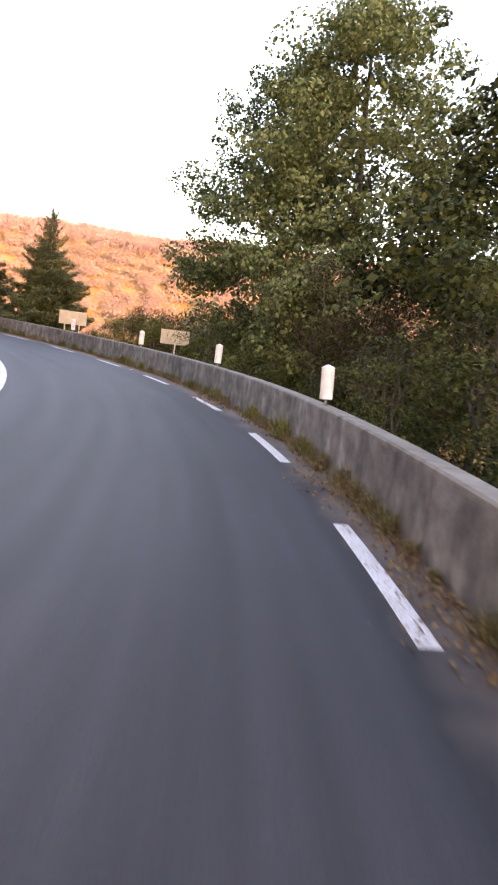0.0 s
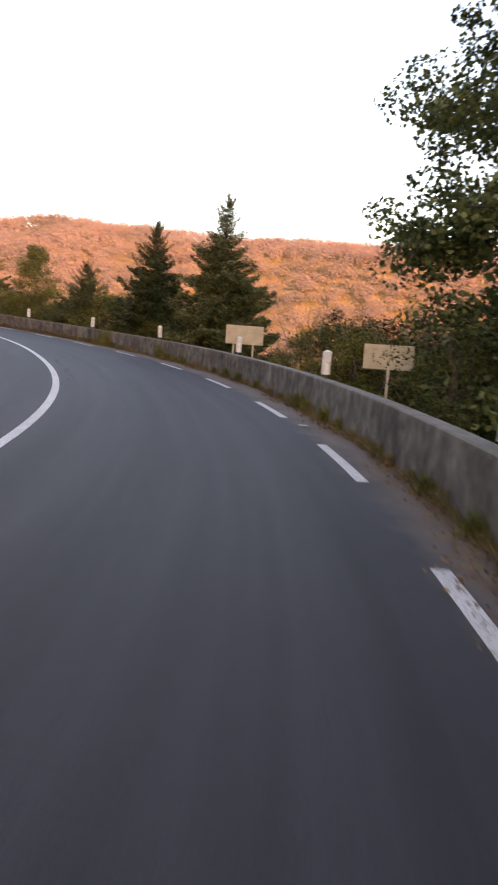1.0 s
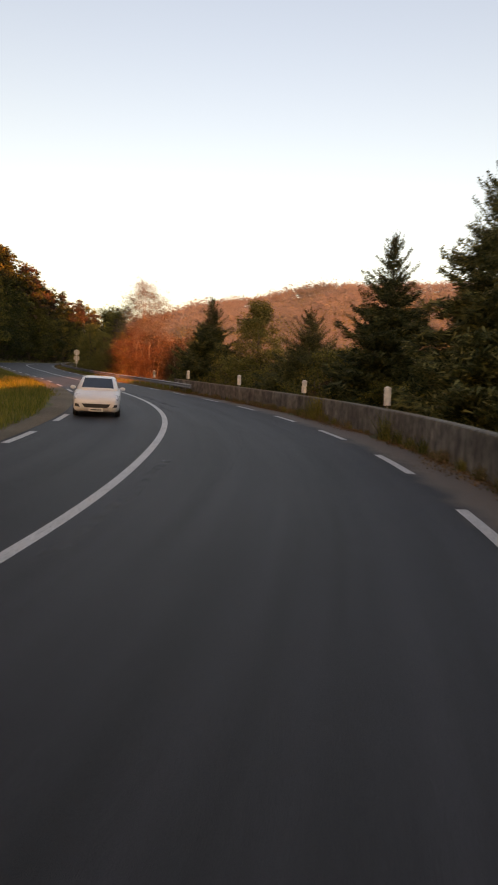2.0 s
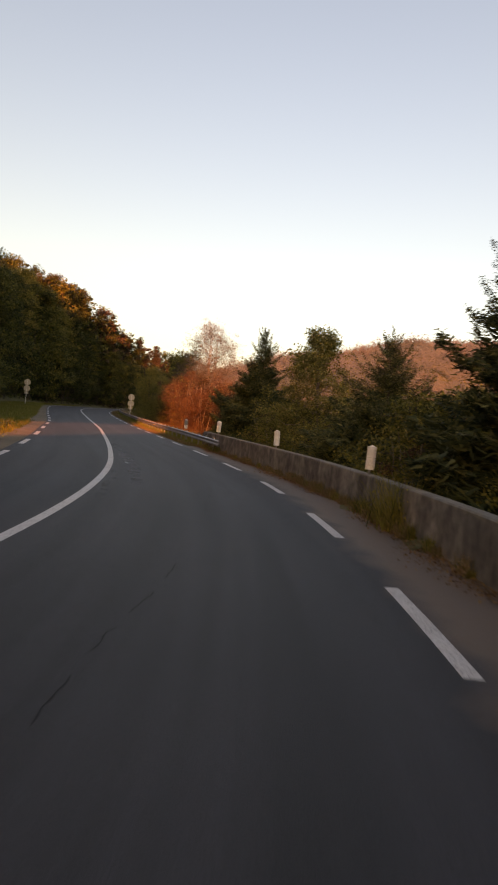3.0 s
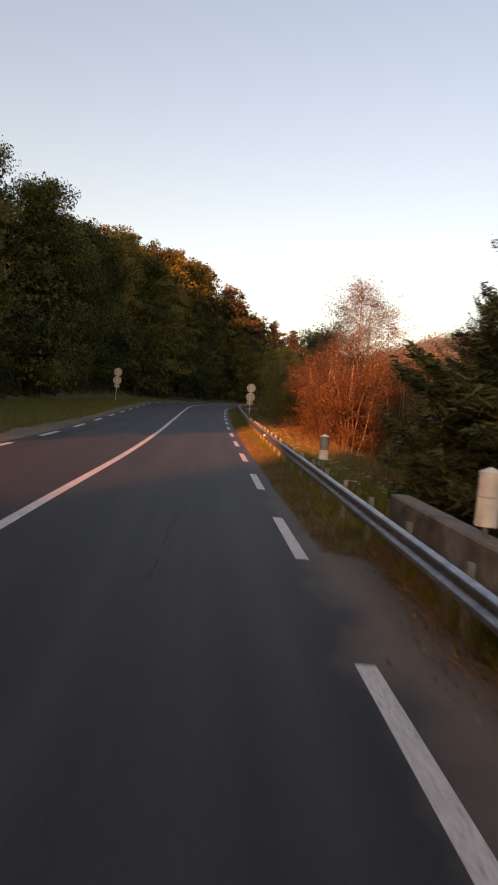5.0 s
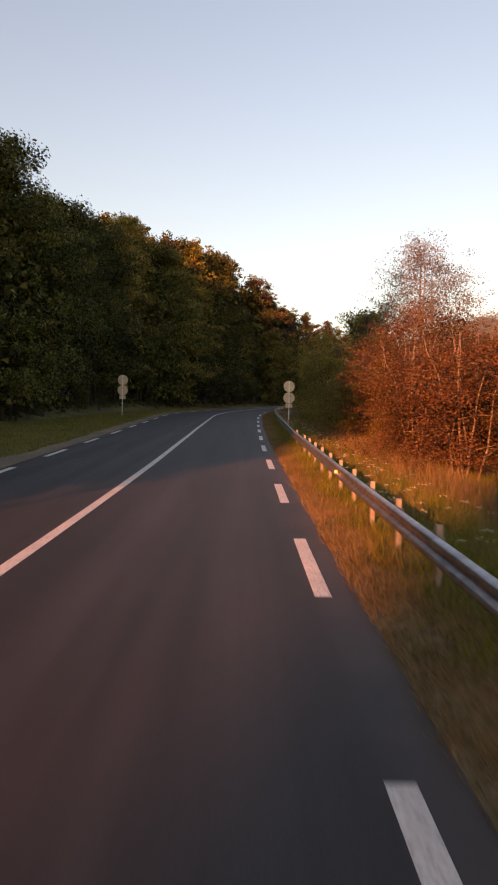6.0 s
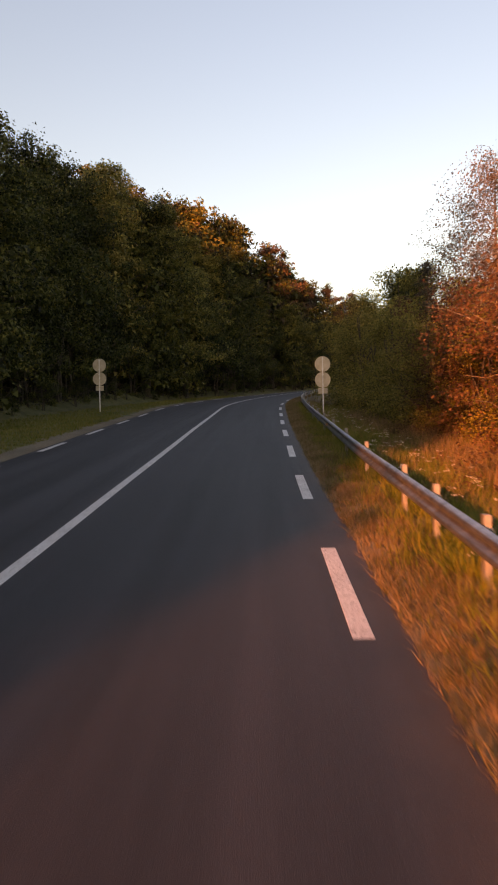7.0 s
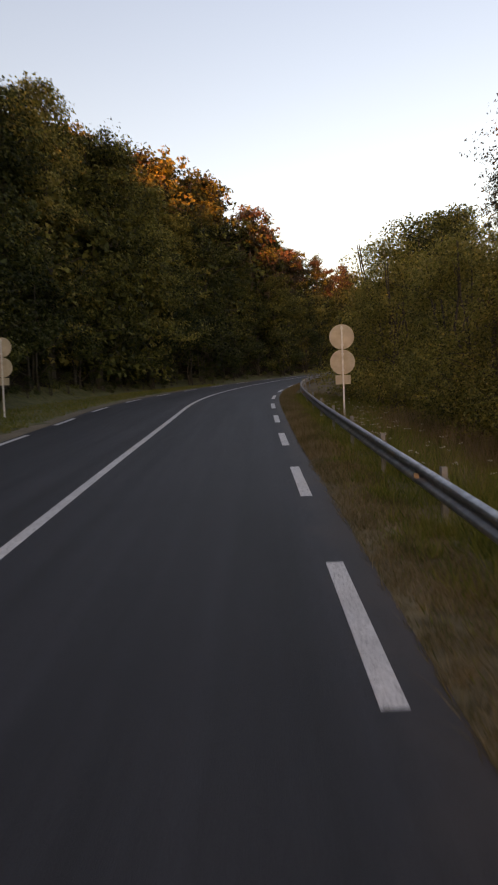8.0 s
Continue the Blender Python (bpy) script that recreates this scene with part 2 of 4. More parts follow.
M_GRASS = leaf_material("grass_blades", [(0.08, 0.115, 0.017), (0.175, 0.195, 0.032), (0.28, 0.24, 0.075)], tint=0.2, scale=0.8, island=0.45)
M_DRYGRASS = leaf_material("dry_grass_blades", [(0.09, 0.088, 0.024), (0.19, 0.132, 0.062), (0.26, 0.18, 0.1), (0.33, 0.245, 0.155)], tint=0.2, scale=0.8, island=0.4)


# ---- mesh helpers ----
def mesh_of(name, verts, faces, mat, smooth=False):
    me = bpy.data.meshes.new(name)
    me.from_pydata([tuple(v) for v in np.asarray(verts).tolist()], [], [tuple(f) for f in (faces.tolist() if isinstance(faces, np.ndarray) else faces)])
    me.materials.append(mat)
    if smooth:
        me.shade_smooth()
    me.update()
    return me


def part(name, shape, mat, parent=None, label="", smooth=False):
    """Links a bmesh, a mesh, or (verts, faces) as one mesh object under a thing."""
    if isinstance(shape, bmesh.types.BMesh):
        me = bpy.data.meshes.new(name)
        shape.to_mesh(me)
        shape.free()
        me.materials.append(mat)
        if smooth:
            me.shade_smooth()
    elif isinstance(shape, bpy.types.Mesh):
        me = shape
    else:
        me = mesh_of(name, *shape, mat, smooth)
    ob = new(name, me)
    ob.parent = parent
    if label:
        tagged(ob, label)
    return ob


def box(bm, x0, x1, y0, y1, z0, z1, bevel=0.0):
    made = bmesh.ops.create_cube(bm, size=1.0, matrix=Matrix.LocRotScale(((x0 + x1) / 2, (y0 + y1) / 2, (z0 + z1) / 2), None, (x1 - x0, y1 - y0, z1 - z0)))
    if bevel:
        edges = {e for v in made["verts"] for e in v.link_edges}
        bmesh.ops.bevel(bm, geom=list(edges), offset=bevel, segments=2, profile=0.7, affect="EDGES")
    return bm


def lathe(bm, profile, sides=20, centre=(0, 0)):
    """A turned shape from (radius, height) pairs."""
    rings = []
    for r, z in profile:
        rings.append([bm.verts.new((centre[0] + r * math.cos(2 * math.pi * k / sides), centre[1] + r * math.sin(2 * math.pi * k / sides), z)) for k in range(sides)])
    for a_, b_ in zip(rings, rings[1:]):
        for k in range(sides):
            bm.faces.new((a_[k], a_[(k + 1) % sides], b_[(k + 1) % sides], b_[k]))
    bm.faces.new(rings[0][::-1])
    bm.faces.new(rings[-1])
    return bm


def tube(points, radii, sides=7):
    """Verts and faces of a tapered limb along points."""
    points = [Vector(p) for p in points]
    verts, faces = [], []
    for k, p in enumerate(points):
        d = (points[min(k + 1, len(points) - 1)] - points[max(k - 1, 0)]).normalized()
        u = d.orthogonal().normalized()
        w = d.cross(u)
        for j in range(sides):
            q = 2 * math.pi * j / sides
            verts.append(p + radii[k] * (math.cos(q) * u + math.sin(q) * w))
    for k in range(len(points) - 1):
        for j in range(sides):
            faces.append((k * sides + j, k * sides + (j + 1) % sides, (k + 1) * sides + (j + 1) % sides, (k + 1) * sides + j))
    return verts, faces


def joined(shapes):
    verts, faces = [], []
    for v, f in shapes:
        n = len(verts)
        verts += [tuple(p) for p in v]
        faces += [tuple(i + n for i in g) for g in f]
    return verts, faces


def leaves(rng, centres, size, aspect=0.55, outward=None, pull=1.2, quad=False):
    """One small face a leaf at each centre, turned at random, or partly to face outward."""
    n = len(centres)
    normal = rng.normal(size=(n, 3))
    if outward is not None:
        normal += pull * outward / (np.linalg.norm(outward, axis=1, keepdims=True) + 1e-6)
    normal /= np.linalg.norm(normal, axis=1, keepdims=True)
    u = np.cross(normal, rng.normal(size=(n, 3)))
    u /= np.linalg.norm(u, axis=1, keepdims=True)
    v = np.cross(normal, u)
    s = (size * rng.uniform(0.6, 1.35, (n, 1))) * 0.5
    if not quad:
        tri = np.stack([centres - u * s, centres + (u * 0.45 + v * aspect) * s, centres + (u * 0.6 - v * aspect) * s], 1)
        return tri.reshape(-1, 3), np.arange(3 * n).reshape(-1, 3)
    four = np.stack([centres - u * s, centres - v * s * aspect + u * s * 0.1, centres + u * s, centres + v * s * aspect + u * s * 0.1], 1)
    return four.reshape(-1, 3), np.arange(4 * n).reshape(-1, 4)


# ---- the road's line: its right-hand edge marking, by metres along it ----
S_KNOTS = [-130.0, -75.0] + [-40 + 6.5 * k for k in range(27)] + [136.0, 142.5, 149.0, 156.0, 170.0, 230.0]
YAWS = [-75.0, -66.0, -48.34, -41.83, -35.31, -28.83, -21.67, -14.65, -7.52, -1.28, 6.14, 13.27, 17.88, 22.38, 28.27, 30.15, 30.88, 30.02, 30.06, 29.82, 29.77, 30.02, 29.19, 29.30, 28.93, 28.54, 28.38, 28.21, 28.05, 25.5, 22.0, 17.5, 12.0, 2.0, -12.0]
SLOPES = [0.0877, 0.0812, 0.0733, 0.0800, 0.0866, 0.0828, 0.0883, 0.0888, 0.0818, 0.0862, 0.0932, 0.0908, 0.0864, 0.0788]
S = np.arange(-130, 230.01, 0.5)
LINE_YAW = np.radians(np.interp(S, S_KNOTS, YAWS))
# past the signs the road bends to the right and climbs a little more
LINE_YAW = np.where(S < 118, LINE_YAW, np.interp(118, S, LINE_YAW) - np.radians(0.6 * np.clip(S - 118, 0, 75)))
line_slope = np.interp(S, [-40 + 13 * k for k in range(14)], SLOPES) + 0.02 * np.clip((S - 104) / 15, 0, 1)
LINE = np.stack([np.cumsum(-np.sin(LINE_YAW) * 0.5), np.cumsum(np.cos(LINE_YAW) * 0.5), np.cumsum(line_slope * 0.5)], 1)
LINE -= LINE[int(np.argmin(abs(S - 65)))]


def spot(s, lat=0.0, up=0.0):
    """The place at s metres along the road, lat metres to the right of its edge line and up metres above it."""
    q = float(np.interp(s, S, LINE_YAW))
    x, y, z = (float(np.interp(s, S, LINE[:, k])) for k in range(3))
    return Vector((x + lat * math.cos(q), y + lat * math.sin(q), z + up))


def yaw_at(s):
    return math.degrees(float(np.interp(s, S, LINE_YAW)))


def eased(knots, values):
    """A soft line through (metres along, metres across) pairs."""
    grid = np.arange(-140, 241, 1.0)
    soft = np.interp(grid, knots, values)
    for _ in range(3):
        soft = np.convolve(np.pad(soft, 4, "edge"), np.ones(9) / 9, "valid")
    return lambda s: float(np.interp(s, grid, soft))


centre_lat = eased([-40, 0, 8, 15, 23, 31, 38, 50, 62, 75, 90, 105, 120, 150], [-5.8, -5.72, -6.0, -6.1, -5.5, -5.35, -5.1, -4.5, -4.02, -4.0, -4.08, -4.35, -4.6, -4.8])
left_lat = eased([-40, 10, 30, 50, 66, 75, 84, 94, 105, 120, 150], [-9.8, -9.8, -9.0, -8.1, -7.75, -8.0, -8.35, -8.6, -9.1, -9.6, -9.4])
wall_lat = eased([-60, -20, -8, 0, 9, 19, 29, 38, 52], [0.6, 0.65, 0.88, 1.12, 1.4, 1.62, 1.66, 1.52, 1.35])
rail_lat = eased([40, 48, 56, 64, 75, 86, 94, 100, 130], [1.0, 1.12, 1.25, 1.28, 1.4, 1.46, 1.53, 1.58, 1.68])


def strip(rows, ss_):
    """Verts and faces of a sheet along the road; rows: functions of s that give (lat, up)."""
    verts = [spot(s, *row(s)) for s in ss_ for row in rows]
    k = len(rows)
    faces = [(i * k + j, i * k + j + 1, (i + 1) * k + j + 1, (i + 1) * k + j) for i in range(len(ss_) - 1) for j in range(k - 1)]
    return verts, faces


def smooth_step(x, a_, b_):
    t = np.clip((x - a_) / (b_ - a_), 0, 1)
    return t * t * (3 - 2 * t)


def road_place(x, y):
    """For arrays of places: metres along the road, metres to its right, and the road's height there."""
    near = np.zeros(len(x), int)
    for k in range(0, len(x), 4000):
        d = (x[k : k + 4000, None] - LINE[None, ::2, 0]) ** 2 + (y[k : k + 4000, None] - LINE[None, ::2, 1]) ** 2
        near[k : k + 4000] = 2 * d.argmin(1)
    dx, dy, q = x - LINE[near, 0], y - LINE[near, 1], LINE_YAW[near]
    side = dx * np.cos(q) + dy * np.sin(q)
    lat = np.sign(side) * np.hypot(dx, dy)
    return S[near], lat, LINE[near, 2]


def ripple(x, y, scale, seed=0.0):
    """Soft unevenness between about -1 and 1."""
    return (np.sin(x / scale + 1.3 * seed) * np.cos(y / (0.83 * scale) - seed) + 0.6 * np.sin((x + y) / (0.47 * scale) + 2 * seed) + 0.4 * np.cos((x - 1.7 * y) / (0.31 * scale) + seed)) / 1.6


def ground_height(x, y):
    x, y = np.atleast_1d(np.asarray(x, float)), np.atleast_1d(np.asarray(y, float))
    s, lat, zr = road_place(x, y)
    walled = 1 - smooth_step(s, 48, 58)
    r = np.hypot(x - 20, y + 50)
    # right: the valley and the wooded ridge beyond it
    behind = walled * (0.35 - 0.42 * np.maximum(lat - 2.2, 0)) + (1 - walled) * (-0.12 - 0.1 * np.maximum(lat - 1, 0) - 0.12 * np.maximum(lat - 9, 0))
    valley = zr + np.maximum(behind, -16 + 0.6 * ripple(x, y, 9))
    bearing = np.degrees(np.arctan2(y + 50, x - 20))
    ridge = -14 + 78 * np.interp(bearing, [-60, -10, 89, 95, 100, 108, 118], [1.0, 1.0, 1.0, 0.93, 0.89, 0.66, 0.3]) * smooth_step(r, 110, 330) + 5 * ripple(x, y, 55, 1.0) * smooth_step(r, 160, 330)
    right = np.where(r > 110, np.maximum(valley - 30 * smooth_step(r, 110, 160), ridge), valley)
    # left: a flat verge, then the wooded hillside
    foot = np.interp(s, [-130, -40, 40, 70, 100, 130, 230], [-14, -18, -26, -19.5, -18.5, -16, -13])
    rise = np.maximum(foot - lat, 0)
    # unseen part inside the bend made steep and high, to block the sun
    left = zr + 0.03 + np.minimum(np.interp(s, [35, 60, 90, 130], [2.1, 0.45, 0.6, 0.75]) * rise, np.interp(s, [20, 50, 75, 130, 160], [42, 34, 9, 11, 14]) + 0.05 * rise) + 0.5 * ripple(x, y, 11) * smooth_step(rise, 0, 12)
    left = left - np.interp(s, [205, 229], [0, 25]) * smooth_step(-lat, 12, 60)
    past = (x - LINE[-1, 0]) * -math.sin(LINE_YAW[-1]) + (y - LINE[-1, 1]) * math.cos(LINE_YAW[-1])
    left = left - 45 * smooth_step(past, -5, 45)
    left = np.where(past > 0, np.maximum(left, ridge), left)
    z = np.where(lat > 0, right, left)
    # unseen ground far behind the bend's beginning, sunk to let the low sun in
    z = z + (-30 - z) * smooth_step(-y, 135, 230)
    # unseen shoulder added behind the bend's beginning, keeping the low sun off the bend
    shade_knoll = (15.5 * smooth_step(x, -8, 2) + 22 * smooth_step(x, 13, 17)) * smooth_step(-y, 112, 130) * (1 - smooth_step(x, 90, 140)) * (1 - smooth_step(-y, 150, 190))
    z = np.maximum(z, np.where(y < -105, -13 + shade_knoll, -999))
    under = np.minimum(smooth_step(lat, -10.2, -9.2), 1 - smooth_step(lat, 1.2, 2.2)) * np.where(abs(lat) < 14, 1, 0)
    return z * (1 - under) + under * (zr - 0.35)


def ground_at(x, y):
    return float(ground_height(x, y)[0])


# ---- ground, road, verges ----
def grading(near, far, step, growth):
    v, d = [0.0], step
    while v[-1] < far:
        if v[-1] > near:
            d *= growth
        v.append(v[-1] + d)
    return np.array([-q for q in v[:0:-1]] + v)


gx, gy = grading(75, 2600, 1.6, 1.09), grading(120, 2600, 1.6, 1.09)
GX, GY = np.meshgrid(gx - 5, gy - 5)
gz = ground_height(GX.ravel(), GY.ravel())
nx, ny = len(gx), len(gy)
cell = (np.arange(ny - 1)[:, None] * nx + np.arange(nx - 1)[None]).ravel()
ground = part("ground", (np.stack([GX.ravel(), GY.ravel(), gz], 1), np.stack([cell, cell + 1, cell + nx + 1, cell + nx], 1)), M_GROUND, smooth=True)
tagged(ground, "grassy hillside ground falling to a wooded valley", "ground", kind="structure")

road_s = np.arange(-125, 226, 1.0)
road = part("road", strip([lambda s: (left_lat(s) - 0.35, -0.3), lambda s: (left_lat(s) - 0.3, -0.01), lambda s: (left_lat(s) * 0.75, 0), lambda s: (centre_lat(s), 0.0), lambda s: (centre_lat(s) * 0.5, 0),
                           lambda s: (0.0, 0), lambda s: (0.42 if s > 52 else wall_lat(s) + 0.02, -0.01), lambda s: (0.47 if s > 52 else wall_lat(s) + 0.06, -0.3)], road_s), M_ASPHALT)
across = road.data.uv_layers.new(name="across")
for lp in road.data.loops:
    row, col = divmod(lp.vertex_index, 8)
    s = float(road_s[row])
    across.data[lp.index].uv = ((left_lat(s) - 0.35, left_lat(s) - 0.3, left_lat(s) * 0.75, centre_lat(s), centre_lat(s) * 0.5, 0.0, 0.42 if s > 52 else wall_lat(s) + 0.02, 0.47 if s > 52 else wall_lat(s) + 0.06)[col], s)
tagged(road, "dark grey two-lane asphalt road, worn and patched", "road", kind="structure")


def dash_mesh(s, lat, length, width, lift=0.004):
    ss_ = np.linspace(s - length / 2, s + length / 2, 5)
    return strip([lambda q: (lat(q) - width / 2, -0.002), lambda q: (lat(q) - width / 2 + 0.004, lift), lambda q: (lat(q) + width / 2 - 0.004, lift), lambda q: (lat(q) + width / 2, -0.002)], ss_)


for k in range(-12, 27):
    part("edge_dash", dash_mesh(6.5 * k, lambda q: 0.0, 3.0, 0.2), M_PAINT, road)
for k in range(-6, 27):
    part("edge_dash", dash_mesh(6.5 * k + 2.6, left_lat, 3.0, 0.2), M_PAINT, road)
part("centre_line", strip([lambda q: (centre_lat(q) - 0.1, -0.002), lambda q: (centre_lat(q) - 0.095, 0.004), lambda q: (centre_lat(q) + 0.095, 0.004), lambda q: (centre_lat(q) + 0.1, -0.002)], np.arange(-70, 190, 1.0)), M_PAINT, road, "continuous white centre line")

verge = part("right_verge", strip([lambda s: (0.36, -0.03), lambda s: (0.8, 0.02), lambda s: (1.6, 0.0), lambda s: (2.6, -0.1), lambda s: (4.5, -0.42)], np.arange(51, 226, 1.0)), M_VERGE, smooth=True)
tagged(verge, "dry grassy earth verge beside the asphalt", "verge", kind="structure")
shoulder = part("gravel_shoulder", strip([lambda s: (left_lat(s) - 1.35 - 0.3 * math.sin(s / 5) - 0.15 * math.sin(s * 1.3), -0.02), lambda s: (left_lat(s) - 0.95, 0.02), lambda s: (left_lat(s) - 0.6, 0.015), lambda s: (left_lat(s) - 0.22, 0.006)], np.arange(-60, 226, 1.0)), M_GRAVEL, smooth=True)
tagged(shoulder, "pale gravel shoulder beside the asphalt", "shoulder", kind="structure")

# ---- the concrete wall on the outside of the bend ----
wall = tagged(new("roadside_wall"), "low weathered grey concrete wall on the bend", "wall", kind="structure")
WALL_TOP = 1.0
for k in range(-14, 7):
    a0, a1 = 8.5 * k - 8.5 + 0.012, min(8.5 * k - 0.012, 51.2)
    if a1 > a0:
        ss_ = np.linspace(a0, a1, 7)
        v, f = strip([lambda s: (wall_lat(s) - 0.03, -0.3), lambda s: (wall_lat(s), WALL_TOP - 0.03), lambda s: (wall_lat(s) + 0.03, WALL_TOP), lambda s: (wall_lat(s) + 0.3, WALL_TOP), lambda s: (wall_lat(s) + 0.33, WALL_TOP - 0.03), lambda s: (wall_lat(s) + 0.36, -0.9)], ss_)
        n = len(v)
        f += [(0, 1, 2, 3, 4, 5), (n - 1, n - 2, n - 3, n - 4, n - 5, n - 6)]
        section = part("wall_section", (v, f), M_CONCRETE, wall)
        face = section.data.uv_layers.new(name="face")
        for lp in section.data.loops:
            row, col = divmod(lp.vertex_index, 6)
            face.data[lp.index].uv = (float(ss_[row]) + (0.0, 0.0, 0.0, 0.2, 0.3, 0.3)[col], (-0.3, WALL_TOP - 0.03, WALL_TOP, WALL_TOP, WALL_TOP - 0.03, -0.9)[col])

# ---- guard rail ----
rail = tagged(new("guard_rail"), "galvanised steel crash barrier along the verge", "guard rail", kind="structure")
RAIL_TOP = 0.72
PROFILE = [(0.02, 0.0), (-0.045, -0.025), (-0.06, -0.06), (-0.045, -0.1), (0.012, -0.125), (0.02, -0.155), (0.012, -0.185), (-0.045, -0.21), (-0.06, -0.25), (-0.045, -0.285), (0.02, -0.31)]


def beam_shape(s0, s1):
    def lane(dl, dz, thick):
        def row(s):
            return rail_lat(s) + dl + thick, RAIL_TOP + dz
        return row
    rows = [lane(dl, dz, 0.0) for dl, dz in PROFILE] + [lane(dl, dz, 0.012) for dl, dz in PROFILE[::-1]]
    rows.append(rows[0])
    return strip(rows, np.linspace(s0, s1, 6))


for k in range(36):
    part("beam", beam_shape(46.2 + 4 * k - 0.12, 46.2 + 4 * k + 4.12), M_STEEL, rail, smooth=True)
post_bm = bmesh.new()
box(post_bm, 0.09, 0.17, -0.05, 0.05, -1.2, 0.08)
box(post_bm, 0.03, 0.2, -0.04, 0.04, -0.22, -0.08)
post_me = bpy.data.meshes.new("rail_post")
post_bm.to_mesh(post_me)
post_bm.free()
post_me.materials.append(M_POSTSTEEL)
for s in [47.8 + 2 * k for k in range(18)] + [85.8 + 4 * k for k in range(26)]:
    part("rail_post", post_me, M_POSTSTEEL, rail).matrix_local = Matrix.Translation(spot(s, rail_lat(s), RAIL_TOP)) @ pose(0, 0, 0, 0, 0, yaw_at(s))


# ---- delineator posts ----
def delineator(grey=False, foot=0.12):
    top = new("delineator_post")
    bm = bmesh.new()
    lathe(bm, [(0.012, 0.655), (0.125, 0.6), (0.128, 0.585), (0.118, 0.58)], 24)
    part("cap", bm, M_WHITE, top)
    bm = bmesh.new()
    lathe(bm, [(0.118, 0.315), (0.122, 0.31), (0.122, 0.0), (0.114, -0.004)] if not grey else [(0.118, 0.25), (0.122, 0.245), (0.122, 0.0), (0.114, -0.004)], 24)
    part("lower_shell", bm, M_WHITE, top)
    bm = bmesh.new()
    lathe(bm, [(0.118, 0.582), (0.122, 0.576), (0.122, 0.265 if grey else 0.325), (0.118, 0.26 if grey else 0.32)], 24)
    part("upper_shell", bm, M_GREY if grey else M_WHITE, top, "grey sleeve" if grey else "")
    bm = bmesh.new()
    lathe(bm, [(0.03, -foot), (0.03, 0.0)], 10)
    lathe(bm, [(0.06, -foot), (0.06, -foot + 0.015)], 12)
    part("foot_tube", bm, M_POSTSTEEL, top)
    return top


first = None
for s, lean in ((-40.0, 1), (-30.2, 2), (-20.2, -2), (-10.4, 1.5), (-0.7, 1), (8.8, 0), (19.0, -1), (28.7, 2), (38.4, -1), (48.2, 1)):
    m = Matrix.Translation(spot(s, wall_lat(s) + 0.17, WALL_TOP + 0.118)) @ pose(0, 0, 0, lean, lean * 0.7, yaw_at(s))
    if first is None:
        first = delineator()
        first.matrix_basis = m
        tagged(first, "white cylindrical delineator post on the concrete wall", "delineator post", "delineators along the wall")
    else:
        copy_thing(first, m)
for s, lat in ((57.3, 1.54),):
    grey = delineator(True, 1.25)
    grey.matrix_basis = Matrix.Translation(spot(s, lat, 0.86)) @ pose(0, 0, 0, 1, -1, 0)
    tagged(grey, "delineator post with grey sleeve over white, behind the barrier", "delineator post")


# ---- signs, seen from behind ----
def board_sign(w, h, ups, label):
    top = new("road_sign")
    bm = bmesh.new()
    box(bm, -w / 2, w / 2, -0.012, 0.012, 0, h, 0.008)
    part("board", bm, M_BOARD, top)
    for z in (0.12 * h, 0.84 * h):
        bm = bmesh.new()
        box(bm, -w / 2 + 0.04, w / 2 - 0.04, -0.045, -0.012, z, z + 0.04, 0.006)
        part("stiffener", bm, M_BOARD, top)
    for x in ups:
        bm = bmesh.new()
        box(bm, x - 0.04, x + 0.04, -0.085, -0.046, -2.6, h * 0.95, 0.006)
        part("post", bm, M_BOARD, top)
    return tagged(top, label, "road sign")


sign = board_sign(1.75, 0.87, (-0.5, 0.42), "cream back of a rectangular road sign on two posts")
sign.matrix_basis = Matrix.Translation(spot(11.6, 3.0, 1.38)) @ pose(0, 0, 0, 0, 0, -17)
sign = board_sign(1.52, 0.76, (0.02,), "cream back of a rectangular road sign on one post")
sign.matrix_basis = Matrix.Translation(spot(1.2, 4.0, 1.28)) @ pose(0, 0, 0, 0, 0, -30)


def disc_sign(height, label):
    """Two discs and a plate on one pole, their plain backs to the camera."""
    top = new("speed_sign")
    bm = bmesh.new()
    box(bm, -0.032, 0.032, -0.075, -0.035, -0.4, height + 0.42, 0.006)
    part("pole", bm, M_WHITE, top)
    for z in (height, height - 0.97):
        bm = bmesh.new()
        lathe(bm, [(0.47, -0.012), (0.48, 0.0), (0.48, 0.01), (0.46, 0.014)], 40)
        bmesh.ops.rotate(bm, verts=bm.verts, cent=(0, 0, 0), matrix=Matrix.Rotation(radians(90), 3, "X"))
        bmesh.ops.translate(bm, verts=bm.verts, vec=(0, 0, z))
        part("disc", bm, M_BOARD, top)
        for dz in (-0.22, 0.22):
            bm = bmesh.new()
            box(bm, -0.3, 0.3, -0.034, -0.014, z + dz - 0.02, z + dz + 0.02, 0.004)
            part("bracket", bm, M_BOARD, top)
            bm = bmesh.new()
            box(bm, -0.05, 0.05, -0.09, -0.034, z + dz * 1.45 - 0.03, z + dz * 1.45 + 0.03, 0.008)
            part("clamp", bm, M_WHITE, top)
    bm = bmesh.new()
    box(bm, -0.29, 0.29, -0.012, 0.012, height - 1.82, height - 1.47, 0.008)
    part("plate", bm, M_BOARD, top)
    return tagged(top, label, "road sign")


sign = disc_sign(3.0, "pale backs of two round signs on a pole behind the barrier")
sign.matrix_basis = Matrix.Translation(spot(109.66, 2.6, 0.12)) @ pose(0, 0, 0, 0, 0, 29)
sign = disc_sign(2.95, "pale backs of two round signs on a pole in the grass")
